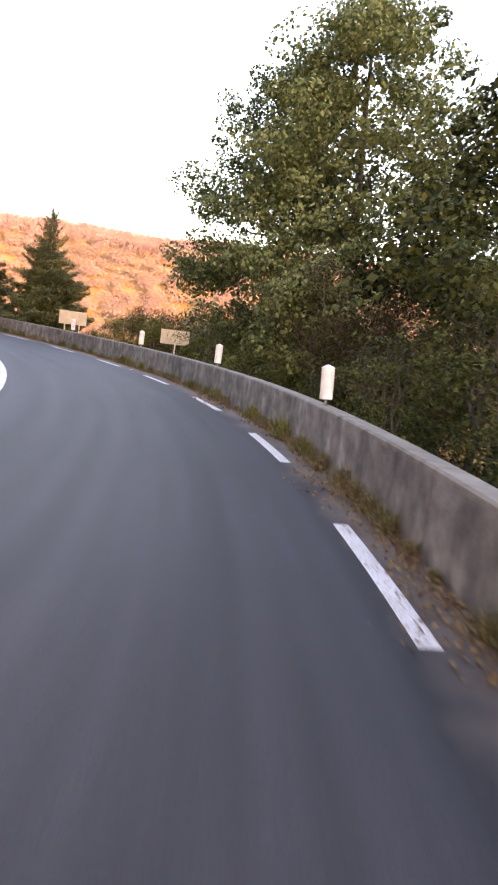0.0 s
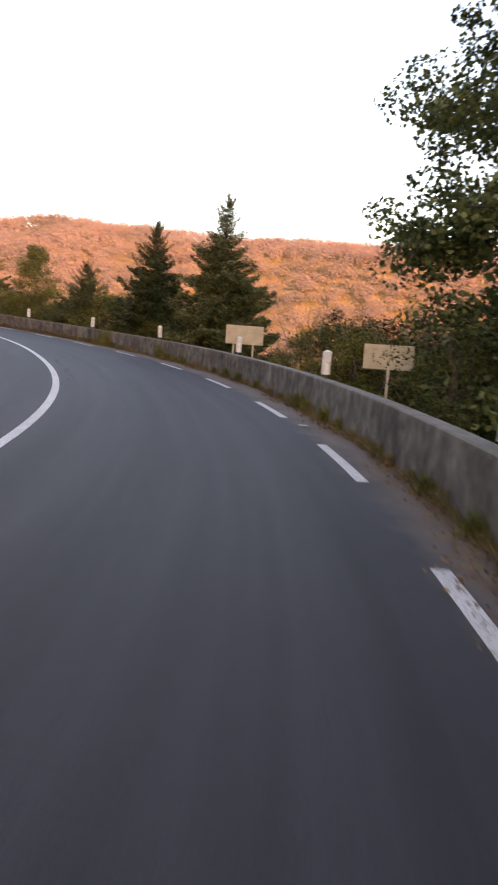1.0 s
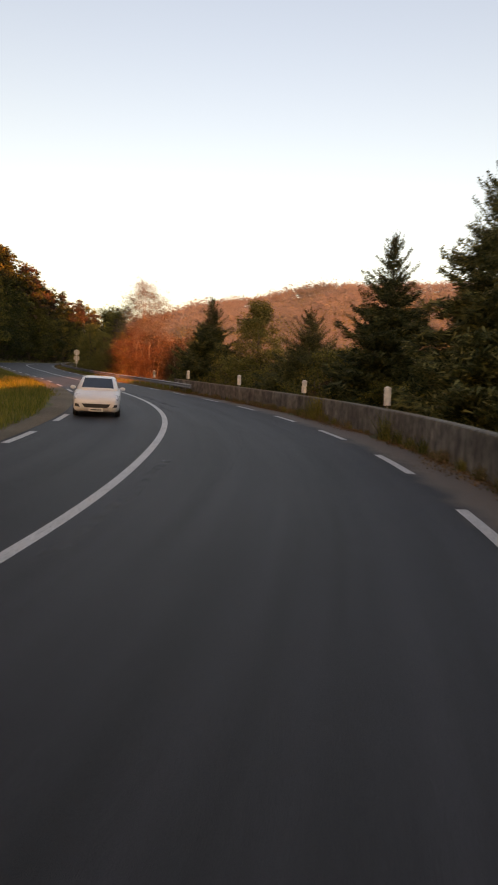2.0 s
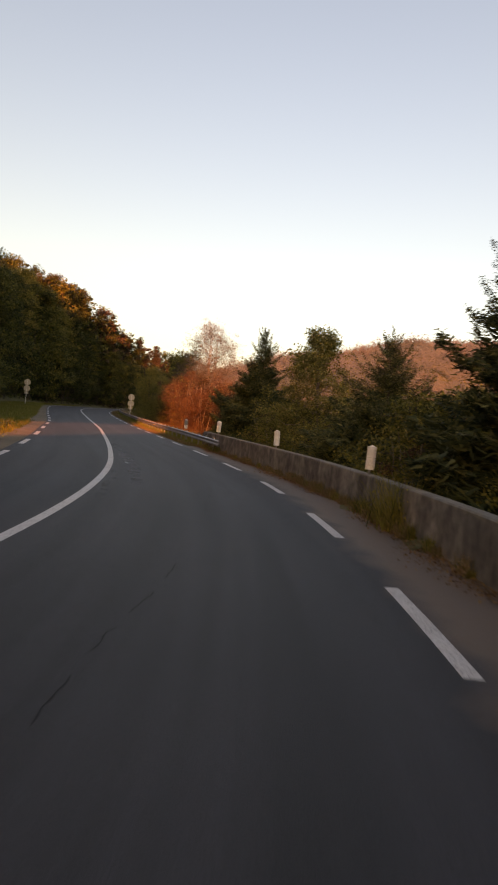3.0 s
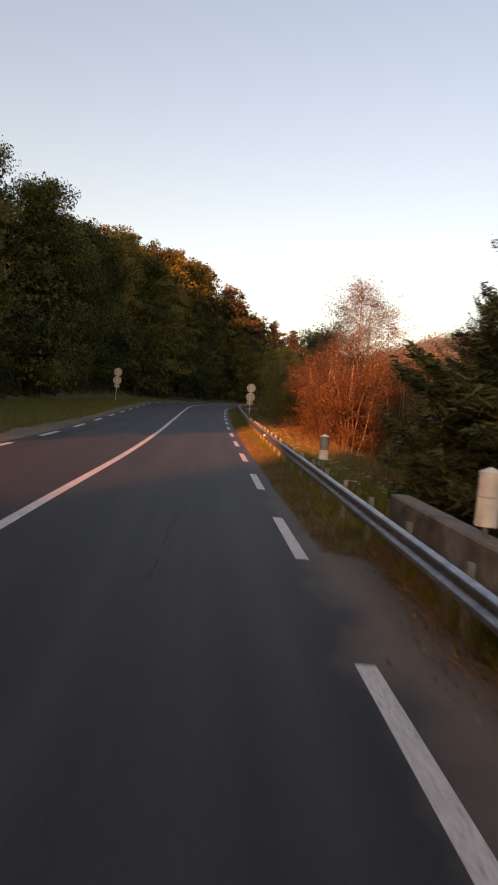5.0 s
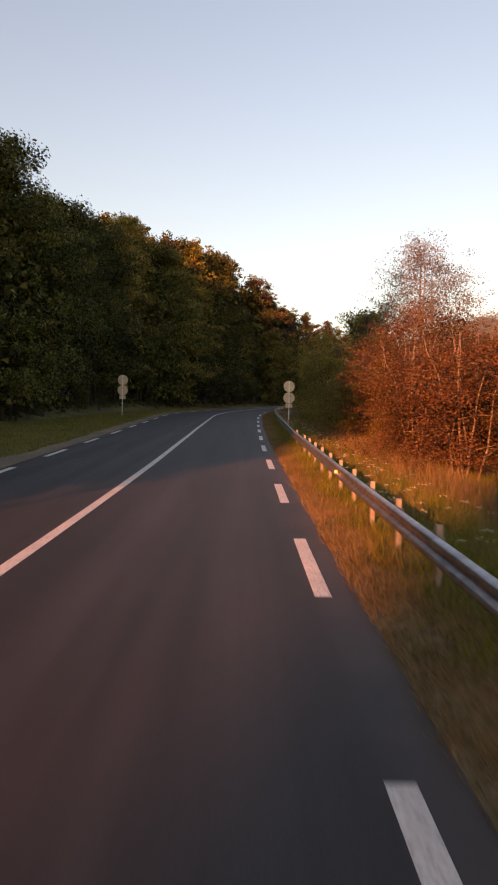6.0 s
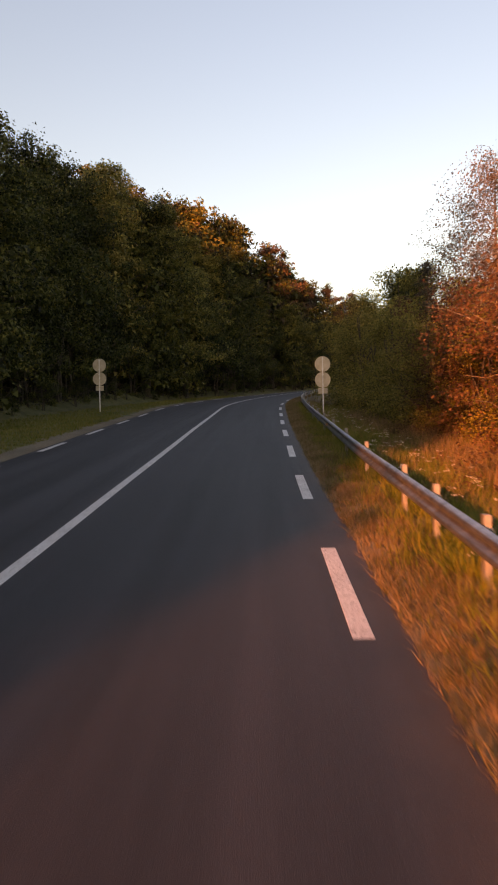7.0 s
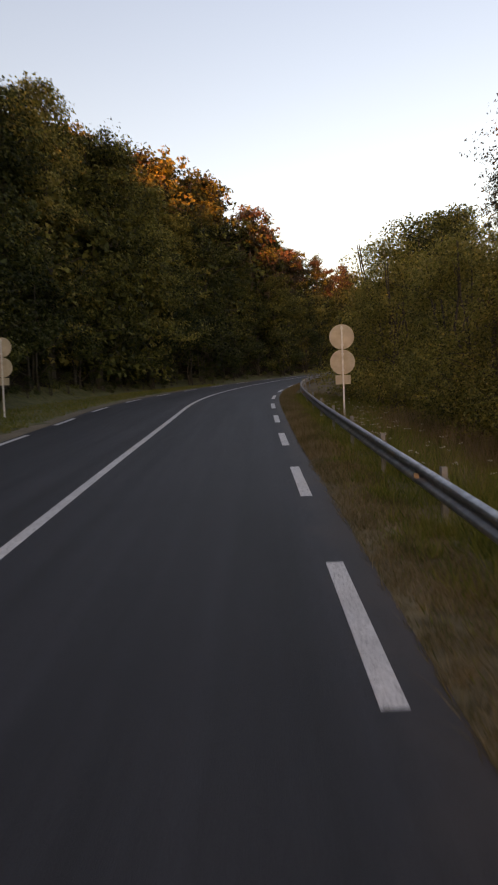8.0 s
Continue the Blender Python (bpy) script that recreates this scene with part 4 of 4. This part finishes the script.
# unseen trees added upslope over the bend, keeping evening sun off the wood's edge
for s in np.arange(55, 71, 3.7):
    for lat in (-39, -44, -49, -54, -59):
        x, y = along(s + rng.uniform(-1, 1), lat + rng.uniform(-1, 1))
        forest_tree(x, y, int(rng.integers(3)), (43.0 + rng.uniform(-1.5, 1.5) - ground_at(x, y)) / 20.3, True)

for ob in near_kinds + back_kinds:
    if ob.name not in first_used:
        plant(ob, *along(188.0, -30.0 - 3 * len(first_used)))
        first_used.add(ob.name)

# the wooded ridge across the valley: nobody could count its trees
rng = np.random.default_rng(77)
n = 8300
ang, rr = rng.uniform(radians(22), radians(118), n), np.sqrt(rng.uniform(70**2, 345**2, n))
fx, fy = 20 + rr * np.cos(ang), -50 + rr * np.sin(ang)
s_, lat_, z_ = road_place(fx, fy)
keep = (abs(lat_) > 45) | ((lat_ > 22) & (s_ > -20)) | ((s_ > 229) & (rr > 190))
fx, fy, rr = fx[keep], fy[keep], rr[keep]
fz = ground_height(fx, fy)
size = rng.uniform(0.75, 1.2, len(fx)) * np.where(rng.uniform(size=len(fx)) < 0.12, 1.35, 1.0)
stretch = np.stack([rng.uniform(2.5, 3.6, len(fx)), rng.uniform(2.5, 3.6, len(fx)), rng.uniform(2.2, 3.6, len(fx))], 1) * size[:, None]
foot_at = np.stack([fx, fy, fz + 2.6 * size], 1)[:, None]
dome = rng.normal(size=(len(fx), 78, 3))
dome[:, :, 2] = abs(dome[:, :, 2]) - 0.2
dome /= np.linalg.norm(dome, axis=2, keepdims=True)
cent = foot_at + dome * stretch[:, None] * rng.uniform(0.55, 1.12, (len(fx), 78, 1))
leaf_size = np.repeat(0.42 + 0.36 * np.clip((rr - 70) / 230, 0, 1), 78)[:, None]
far = part("far_wood", leaves(rng, cent.reshape(-1, 3), leaf_size, 0.85, 0.35 * dome.reshape(-1, 3) + np.array([0.1, -0.6, 0.6]), 4.6), M_HAZYFAR)
tagged(far, "brown and rust autumn wood on the far ridge, leaves greyed for haze", "wood", kind="stuff")


# ---- the white car in the other lane ----
def rounded_ring(x, half, z0, z1, n=5):
    """A section across the car: a rounded box, 4n points."""
    out, rx, rz = [], min(0.16, half * 0.4), min(0.14, (z1 - z0) * 0.4)
    for cy, cz, a0 in ((half - rx, z1 - rz, 0), (-half + rx, z1 - rz, 90), (-half + rx, z0 + rz, 180), (half - rx, z0 + rz, 270)):
        for k in range(n):
            q = radians(a0 + 90 * k / (n - 1))
            out.append((x, cy + rx * math.cos(q), cz + rz * math.sin(q)))
    return out


def loft(rings):
    k = len(rings[0])
    verts = [v for r in rings for v in r]
    faces = [(i * k + j, i * k + (j + 1) % k, (i + 1) * k + (j + 1) % k, (i + 1) * k + j) for i in range(len(rings) - 1) for j in range(k)]
    return verts, faces + [tuple(range(k))[::-1], tuple(range((len(rings) - 1) * k, len(rings) * k))]


def plate_of(points, push):
    """A thin panel with the given corners, push thick along its normal."""
    p = [Vector(v) for v in points]
    nrm = (p[1] - p[0]).cross(p[2] - p[0]).normalized() * push
    n = len(p)
    faces = [tuple(range(n))[::-1], tuple(range(n, 2 * n))] + [(i, (i + 1) % n, n + (i + 1) % n, n + i) for i in range(n)]
    return [v - nrm for v in p] + [v + nrm for v in p], faces


def hatchback():
    car = new("car")
    body = part("body", loft([rounded_ring(*r) for r in ((0.0, 0.6, 0.36, 0.62), (0.06, 0.74, 0.26, 0.7), (0.2, 0.81, 0.2, 0.76), (0.55, 0.85, 0.19, 0.86), (1.05, 0.87, 0.19, 0.97), (2.4, 0.875, 0.19, 1.0), (3.5, 0.86, 0.21, 1.02), (3.88, 0.8, 0.26, 1.0), (4.02, 0.68, 0.34, 0.92))]), M_CARPAINT, car, smooth=True)
    cabin = []
    for z, x0, x1, hw in ((0.93, 0.95, 3.92, 0.79), (1.1, 1.25, 3.86, 0.755), (1.28, 1.58, 3.76, 0.7), (1.41, 1.86, 3.62, 0.64), (1.465, 2.1, 3.4, 0.54), (1.475, 2.4, 3.1, 0.4)):
        c = min(0.12, hw * 0.3)
        cabin.append([(x0, hw - 2 * c, z), (x0 + c * 0.6, hw - c * 0.5, z), (x0 + 2 * c, hw, z), (x1 - c, hw, z), (x1, hw - c, z), (x1, -hw + c, z), (x1 - c, -hw, z), (x0 + 2 * c, -hw, z), (x0 + c * 0.6, -hw + c * 0.5, z), (x0, -hw + 2 * c, z)])
    part("cabin", loft(cabin), M_CARPAINT, car, smooth=True)
    part("windscreen", plate_of(((1.17, 0.6, 1.035), (1.17, -0.6, 1.035), (1.82, -0.52, 1.385), (1.82, 0.52, 1.385)), 0.022), M_GLASS, car, "dark reflecting windscreen")
    for sgn in (1, -1):
        part("side_window", plate_of(((1.5, sgn * 0.765, 1.05), (3.2, sgn * 0.765, 1.05), (3.1, sgn * 0.66, 1.37), (1.95, sgn * 0.66, 1.37)), 0.012), M_GLASS, car, "dark side window")
        part("headlight", plate_of(((0.1, sgn * 0.78, 0.66), (0.42, sgn * 0.84, 0.8), (0.5, sgn * 0.62, 0.83), (0.12, sgn * 0.5, 0.66)), 0.02), M_LAMP, car, "clear headlight")
        part("fog_lamp_recess", plate_of(((0.03, sgn * 0.76, 0.4), (0.03, sgn * 0.58, 0.36), (0.03, sgn * 0.6, 0.47), (0.05, sgn * 0.76, 0.5)), 0.02), M_BLACK, car)
        bm = bmesh.new()
        bmesh.ops.create_uvsphere(bm, u_segments=12, v_segments=8, radius=1.0, matrix=Matrix.LocRotScale((1.42, sgn * 0.94, 1.03), None, (0.07, 0.11, 0.075)))
        part("wing_mirror", bm, M_CARPAINT, car, smooth=True)
        for x in (0.82, 3.28):
            bm = bmesh.new()
            lathe(bm, [(0.22, -0.1), (0.3, -0.1), (0.315, -0.06), (0.315, 0.06), (0.3, 0.1), (0.22, 0.1)], 24)
            wheel = part("wheel", bm, M_BLACK, car)
            wheel.matrix_local = pose(x, sgn * 0.77, 0.315, 90, 0, 0)
            bm = bmesh.new()
            lathe(bm, [(0.2, -0.108), (0.21, -0.104), (0.21, 0.104), (0.2, 0.108)], 18)
            part("rim", bm, M_STEEL, wheel)
    part("grille", plate_of(((-0.005, 0.52, 0.5), (-0.005, -0.52, 0.5), (0.0, -0.4, 0.36), (0.0, 0.4, 0.36)), 0.02), M_BLACK, car, "black air intake")
    part("number_plate", plate_of(((-0.03, 0.26, 0.34), (-0.03, -0.26, 0.34), (-0.03, -0.26, 0.23), (-0.03, 0.26, 0.23)), 0.008), M_WHITE, car)
    part("plate_bar", plate_of(((-0.043, 0.2, 0.305), (-0.043, -0.2, 0.305), (-0.043, -0.2, 0.265), (-0.043, 0.2, 0.265)), 0.003), M_BLACK, car)
    part("badge", plate_of(((0.015, 0.07, 0.62), (0.015, -0.07, 0.62), (0.02, -0.05, 0.56), (0.02, 0.05, 0.56)), 0.012), M_STEEL, car)
    return tagged(car, "small white hatchback with dark windows on the asphalt", "car")


car = hatchback()
car.matrix_basis = Matrix.Translation(spot(22.6, -8.15, 0.006)) @ pose(0, 0, 0, 0, -math.degrees(math.atan(0.085)), yaw_at(23.5) + 90)


# ---- small things on the road and rail ----
def ribbon(points, width, lift=0.003):
    """A thin sealed crack along (s, lat) points."""
    verts, faces = [], []
    for k, (s, lat) in enumerate(points):
        w = width * (0.5 + 0.8 * abs(math.sin(k * 1.7)))
        verts += [spot(s, lat - w, lift), spot(s, lat + w, lift)]
        if k:
            faces.append((2 * k - 2, 2 * k - 1, 2 * k + 1, 2 * k))
    return verts, faces


rng = np.random.default_rng(21)
for s0, s1, lat0, lat1 in ((13.5, 21.5, -3.75, -3.0), (49.0, 56.5, -2.15, -1.6), (26.0, 31.0, -2.6, -2.2), (9.0, 12.0, -4.2, -3.9)):
    s = s0
    while s < s1:
        n = int(rng.integers(4, 12))
        cr = [(s + 0.14 * k, lat0 + (lat1 - lat0) * (s + 0.14 * k - s0) / (s1 - s0) + 0.05 * math.sin(s * 1.3 + 0.2 * k) + 0.02 * rng.normal()) for k in range(n)]
        part("crack", ribbon(cr, 0.008), M_CRACK, road, "dark crack in the asphalt")
        s += 0.14 * n + rng.uniform(-0.1, 0.7)
for s0, s1, lat0, lat1, w in ((30.0, 46.0, -4.3, -4.5, 0.16), (27.0, 33.5, -5.02, -5.0, 0.09), (4.0, 12.0, -5.45, -5.45, 0.1), (31.0, 41.0, -4.42, -4.72, 0.07)):
    n = int((s1 - s0) / 0.5)
    path = [(s0 + 0.5 * k, lat0 + (lat1 - lat0) * k / n + 0.05 * math.sin(0.9 * k)) for k in range(n + 1)]
    part("paint_smear", ribbon(path, w, 0.002), M_SMEAR, road, "faint pale paint smear")
part("paint_chip", dash_mesh(-2.6, lambda q: 0.2, 0.14, 0.22, 0.003), M_PAINT, road, "scrap of old white paint")
for s in (71.3, 94.5, 118.0, 142.0):
    part("reflector", plate_of((spot(s, rail_lat(s) - 0.02, RAIL_TOP - 0.12), spot(s + 0.02, rail_lat(s) - 0.09, RAIL_TOP - 0.12), spot(s + 0.02, rail_lat(s) - 0.09, RAIL_TOP - 0.2), spot(s, rail_lat(s) - 0.02, RAIL_TOP - 0.2)), 0.004), M_AMBER, rail, "small amber reflector")


# ---- grass, weeds and litter ----
def blades(rng, places, height, width, lean=0.35):
    """A tapered blade at each place."""
    n = len(places)
    a_ = rng.uniform(0, 2 * math.pi, n)
    h = height * rng.uniform(0.5, 1.35, n)
    side = np.stack([np.cos(a_), np.sin(a_), 0 * a_], 1) * (width * rng.uniform(0.6, 1.3, n))[:, None]
    tip = np.stack([rng.normal(size=n) * lean * h, rng.normal(size=n) * lean * h, h], 1)
    return np.stack([places - side, places + side, places + tip], 1).reshape(-1, 3), np.arange(3 * n).reshape(-1, 3)


def scatter(rng, n, s0, s1, lat0, lat1, bunch=0.0):
    s = rng.uniform(s0, s1, n)
    lat = rng.uniform(lat0, lat1, n)
    if bunch:
        keep = np.sin(s * 2.3 + 3 * np.sin(lat * 1.9)) * np.cos(lat * 2.7 + 0.7 * s) + rng.normal(size=n) * 0.4 > bunch
        s, lat = s[keep], lat[keep]
    q = np.interp(s, S, LINE_YAW)
    x, y, z = (np.interp(s, S, LINE[:, k]) for k in range(3))
    return np.stack([x + lat * np.cos(q), y + lat * np.sin(q), z], 1), s, lat


def tufts(rng, n, per, s0, s1, lat0, lat1, spread):
    """Blades gathered in tufts: their places, and where these lie along and across the road."""
    s = np.repeat(rng.uniform(s0, s1, n), per) + rng.normal(size=n * per) * spread
    lat = np.repeat(rng.uniform(lat0, lat1, n), per) + rng.normal(size=n * per) * spread
    q = np.interp(s, S, LINE_YAW)
    x, y, z = (np.interp(s, S, LINE[:, k]) for k in range(3))
    return np.stack([x + lat * np.cos(q), y + lat * np.sin(q), z], 1), s, lat


def on_verge(p, lat):
    p = p.copy()
    p[:, 2] += np.interp(lat, [0.36, 0.8, 1.6, 2.6, 4.5], [-0.03, 0.02, 0.0, -0.1, -0.42])
    return p


rng = np.random.default_rng(8)
sets = []
p, s, lat = scatter(rng, 46000, 51, 104, 0.38, 1.5, 0.0)
sets.append(blades(rng, on_verge(p, lat), 0.05 + 0.09 * np.abs(np.sin(s * 1.1 + lat)), 0.006, 0.7))
p, s, lat = scatter(rng, 24000, 100, 150, 0.4, 1.3)
sets.append(blades(rng, on_verge(p, lat), 0.18, 0.012))
p, s, lat = tufts(rng, 620, 34, 51, 118, 0.5, 1.3, 0.07)
sets.append(blades(rng, on_verge(p, lat), 0.13, 0.006, 0.6))
p, s, lat = tufts(rng, 170, 34, 54, 125, 2.0, 4.4, 0.12)
sets.append(blades(rng, on_verge(p, lat), 0.55, 0.007, 0.35))
p, s, lat = tufts(rng, 420, 40, 60, 112, 4.2, 6.5, 0.16)
p[:, 2] = ground_height(p[:, 0], p[:, 1]) - 0.02
sets.append(blades(rng, p, 0.75, 0.01, 0.3))
dry = part("dry_grass", joined([(v.tolist(), f.tolist()) for v, f in sets]), M_DRYGRASS)
tagged(dry, "short dry straw-coloured grass on the verge", "grass", kind="stuff")
sets = []
p, s, lat = scatter(rng, 60000, 51, 125, 0.6, 4.4, 0.0)
sets.append(blades(rng, on_verge(p, lat), 0.06 + 0.16 * np.clip(lat - 0.7, 0, 1), 0.008, 0.6))
p, s, lat = tufts(rng, 700, 40, 51, 122, 0.85, 4.4, 0.11)
sets.append(blades(rng, on_verge(p, lat), 0.14 + 0.2 * np.clip(lat - 0.8, 0, 1), 0.011, 0.45))
p, s, lat = tufts(rng, 60, 90, 51, 112, 1.0, 2.0, 0.11)
sets.append(blades(rng, on_verge(p, lat), 0.18, 0.011, 0.5))
for n, lat0, lat1, s0, s1, h, w in ((26000, 4.4, 10, 55, 130, 0.4, 0.018), (9000, -13.5, -10.3, 14, 48, 0.3, 0.02)):
    p, s, lat = scatter(rng, n, s0, s1, lat0, lat1)
    p[:, 2] = ground_height(p[:, 0], p[:, 1]) - 0.02
    sets.append(blades(rng, p, h, w))
meadow = []
for n, lat0, lat1, s0, s1, h, w in ((56000, -20, -9.3, 62, 150, 0.16, 0.022), (16000, -15.0, -9.3, 70, 112, 0.12, 0.016), (26000, -27, -8.6, 34, 64, 0.2, 0.03)):
    p, s, lat = scatter(rng, n, s0, s1, lat0, lat1)
    keep = lat < np.array([left_lat(v) for v in s]) - 0.85 - 0.4 * np.abs(np.sin(1.7 * s))
    p = p[keep]
    p[:, 2] = np.maximum(ground_height(p[:, 0], p[:, 1]), p[:, 2] - 0.05) - 0.02
    meadow.append(blades(rng, p, h, w))
left_grass = part("meadow_grass", joined([(v.tolist(), f.tolist()) for v, f in meadow]), M_MEADOW)
tagged(left_grass, "short yellow-green grass before the wood", "grass", kind="stuff")
grass = part("green_grass", joined([(v.tolist(), f.tolist()) for v, f in sets]), M_GRASS)
tagged(grass, "rough green and yellow meadow grass beside the road", "grass", kind="stuff")
p, s, lat = scatter(rng, 1500, 54, 116, 1.5, 4.4, 0.5)
p = on_verge(p, lat)
p[:, 2] += rng.uniform(0.3, 0.6, len(p))
off = rng.normal(size=(len(p), 10, 3)) * np.array([0.045, 0.045, 0.012])
flowers = part("wild_flowers", leaves(rng, (p[:, None] + off).reshape(-1, 3), 0.035, 0.8), M_FLOWER)
tagged(flowers, "small white umbels of wild flowers in the grass", "flowers", kind="stuff")
p, s, lat = scatter(rng, 22000, -40, 52, -0.02, 0.42)
s_ = s
lat = np.array([wall_lat(v) for v in s_]) - 0.04 - np.abs(rng.normal(size=len(s_))) * 0.22 * (1 + 0.8 * np.sin(s_ * 0.9) * np.sin(s_ * 0.37))
q = np.interp(s_, S, LINE_YAW)
p = np.stack([np.interp(s_, S, LINE[:, 0]) + lat * np.cos(q), np.interp(s_, S, LINE[:, 1]) + lat * np.sin(q), np.interp(s_, S, LINE[:, 2]) + 0.012 + np.abs(rng.normal(size=len(s_))) * 0.02], 1)
litter = part("leaf_litter", leaves(rng, p, 0.065, 0.6, np.tile([0, 0, 1.0], (len(p), 1)), 2.5), M_LITTER)
tagged(litter, "brown fallen leaves along the foot of the wall", "leaf litter", kind="stuff")


def weed(seed, height, n, mat, label, spread=0.16):
    rng = np.random.default_rng(seed)
    top = new("weed")
    base = np.stack([rng.normal(size=n) * spread * 0.5, rng.normal(size=n) * spread * 0.35, np.zeros(n)], 1)
    stalks = blades(rng, base, height, 0.008, 0.4)
    c = base[rng.integers(0, n, n)] + np.stack([rng.normal(size=n) * spread * 0.6, rng.normal(size=n) * spread * 0.45, rng.uniform(0.02, height * 0.8, n)], 1)
    part("foliage", joined([(v.tolist(), f.tolist()) for v, f in (stalks, leaves(rng, c, 0.06, 0.5))]), mat, top)
    return tagged(top, label, "weed", "weeds at the foot of the wall")


weeds = [weed(1, 0.34, 170, M_OLIVE, "tuft of green weeds at the foot of the wall"), weed(2, 0.26, 150, M_DRYGRASS, "tuft of dry weeds at the foot of the wall"), weed(3, 0.75, 220, M_OLIVE, "tall bushy weed at the foot of the wall", 0.26)]
used = set()
spots = [(18.2, 2, 1.1), (17.2, 0, 1.3), (0.6, 0, 1.4), (1.2, 1, 1.3), (-8.6, 0, 1.0), (-15.6, 0, 1.2), (26.8, 2, 0.9), (25.8, 2, 1.6), (-18.4, 0, 1.5)]
s = -32.0
while s < 51:
    spots.append((s, int(rng.choice([0, 1, 1, 1])), rng.uniform(0.45, 1.3)))
    s += rng.choice([0.25, 0.4, 0.7, 1.2])
spots += [(s + rng.uniform(-0.2, 0.2), int(rng.choice([0, 1, 1, 1, 1])), rng.uniform(0.5, 1.25)) for s in np.arange(25, 51, 0.55)]
for s, k, size in spots:
    m = Matrix.Translation(spot(s, wall_lat(s) - 0.1, -0.005)) @ pose(0, 0, 0, 0, 0, rng.uniform(-25, 25) + yaw_at(s) + 90)
    if k in used:
        copy_thing(weeds[k], m).scale = (size, size, size)
    else:
        used.add(k)
        weeds[k].matrix_basis = m @ Matrix.Scale(size, 4)
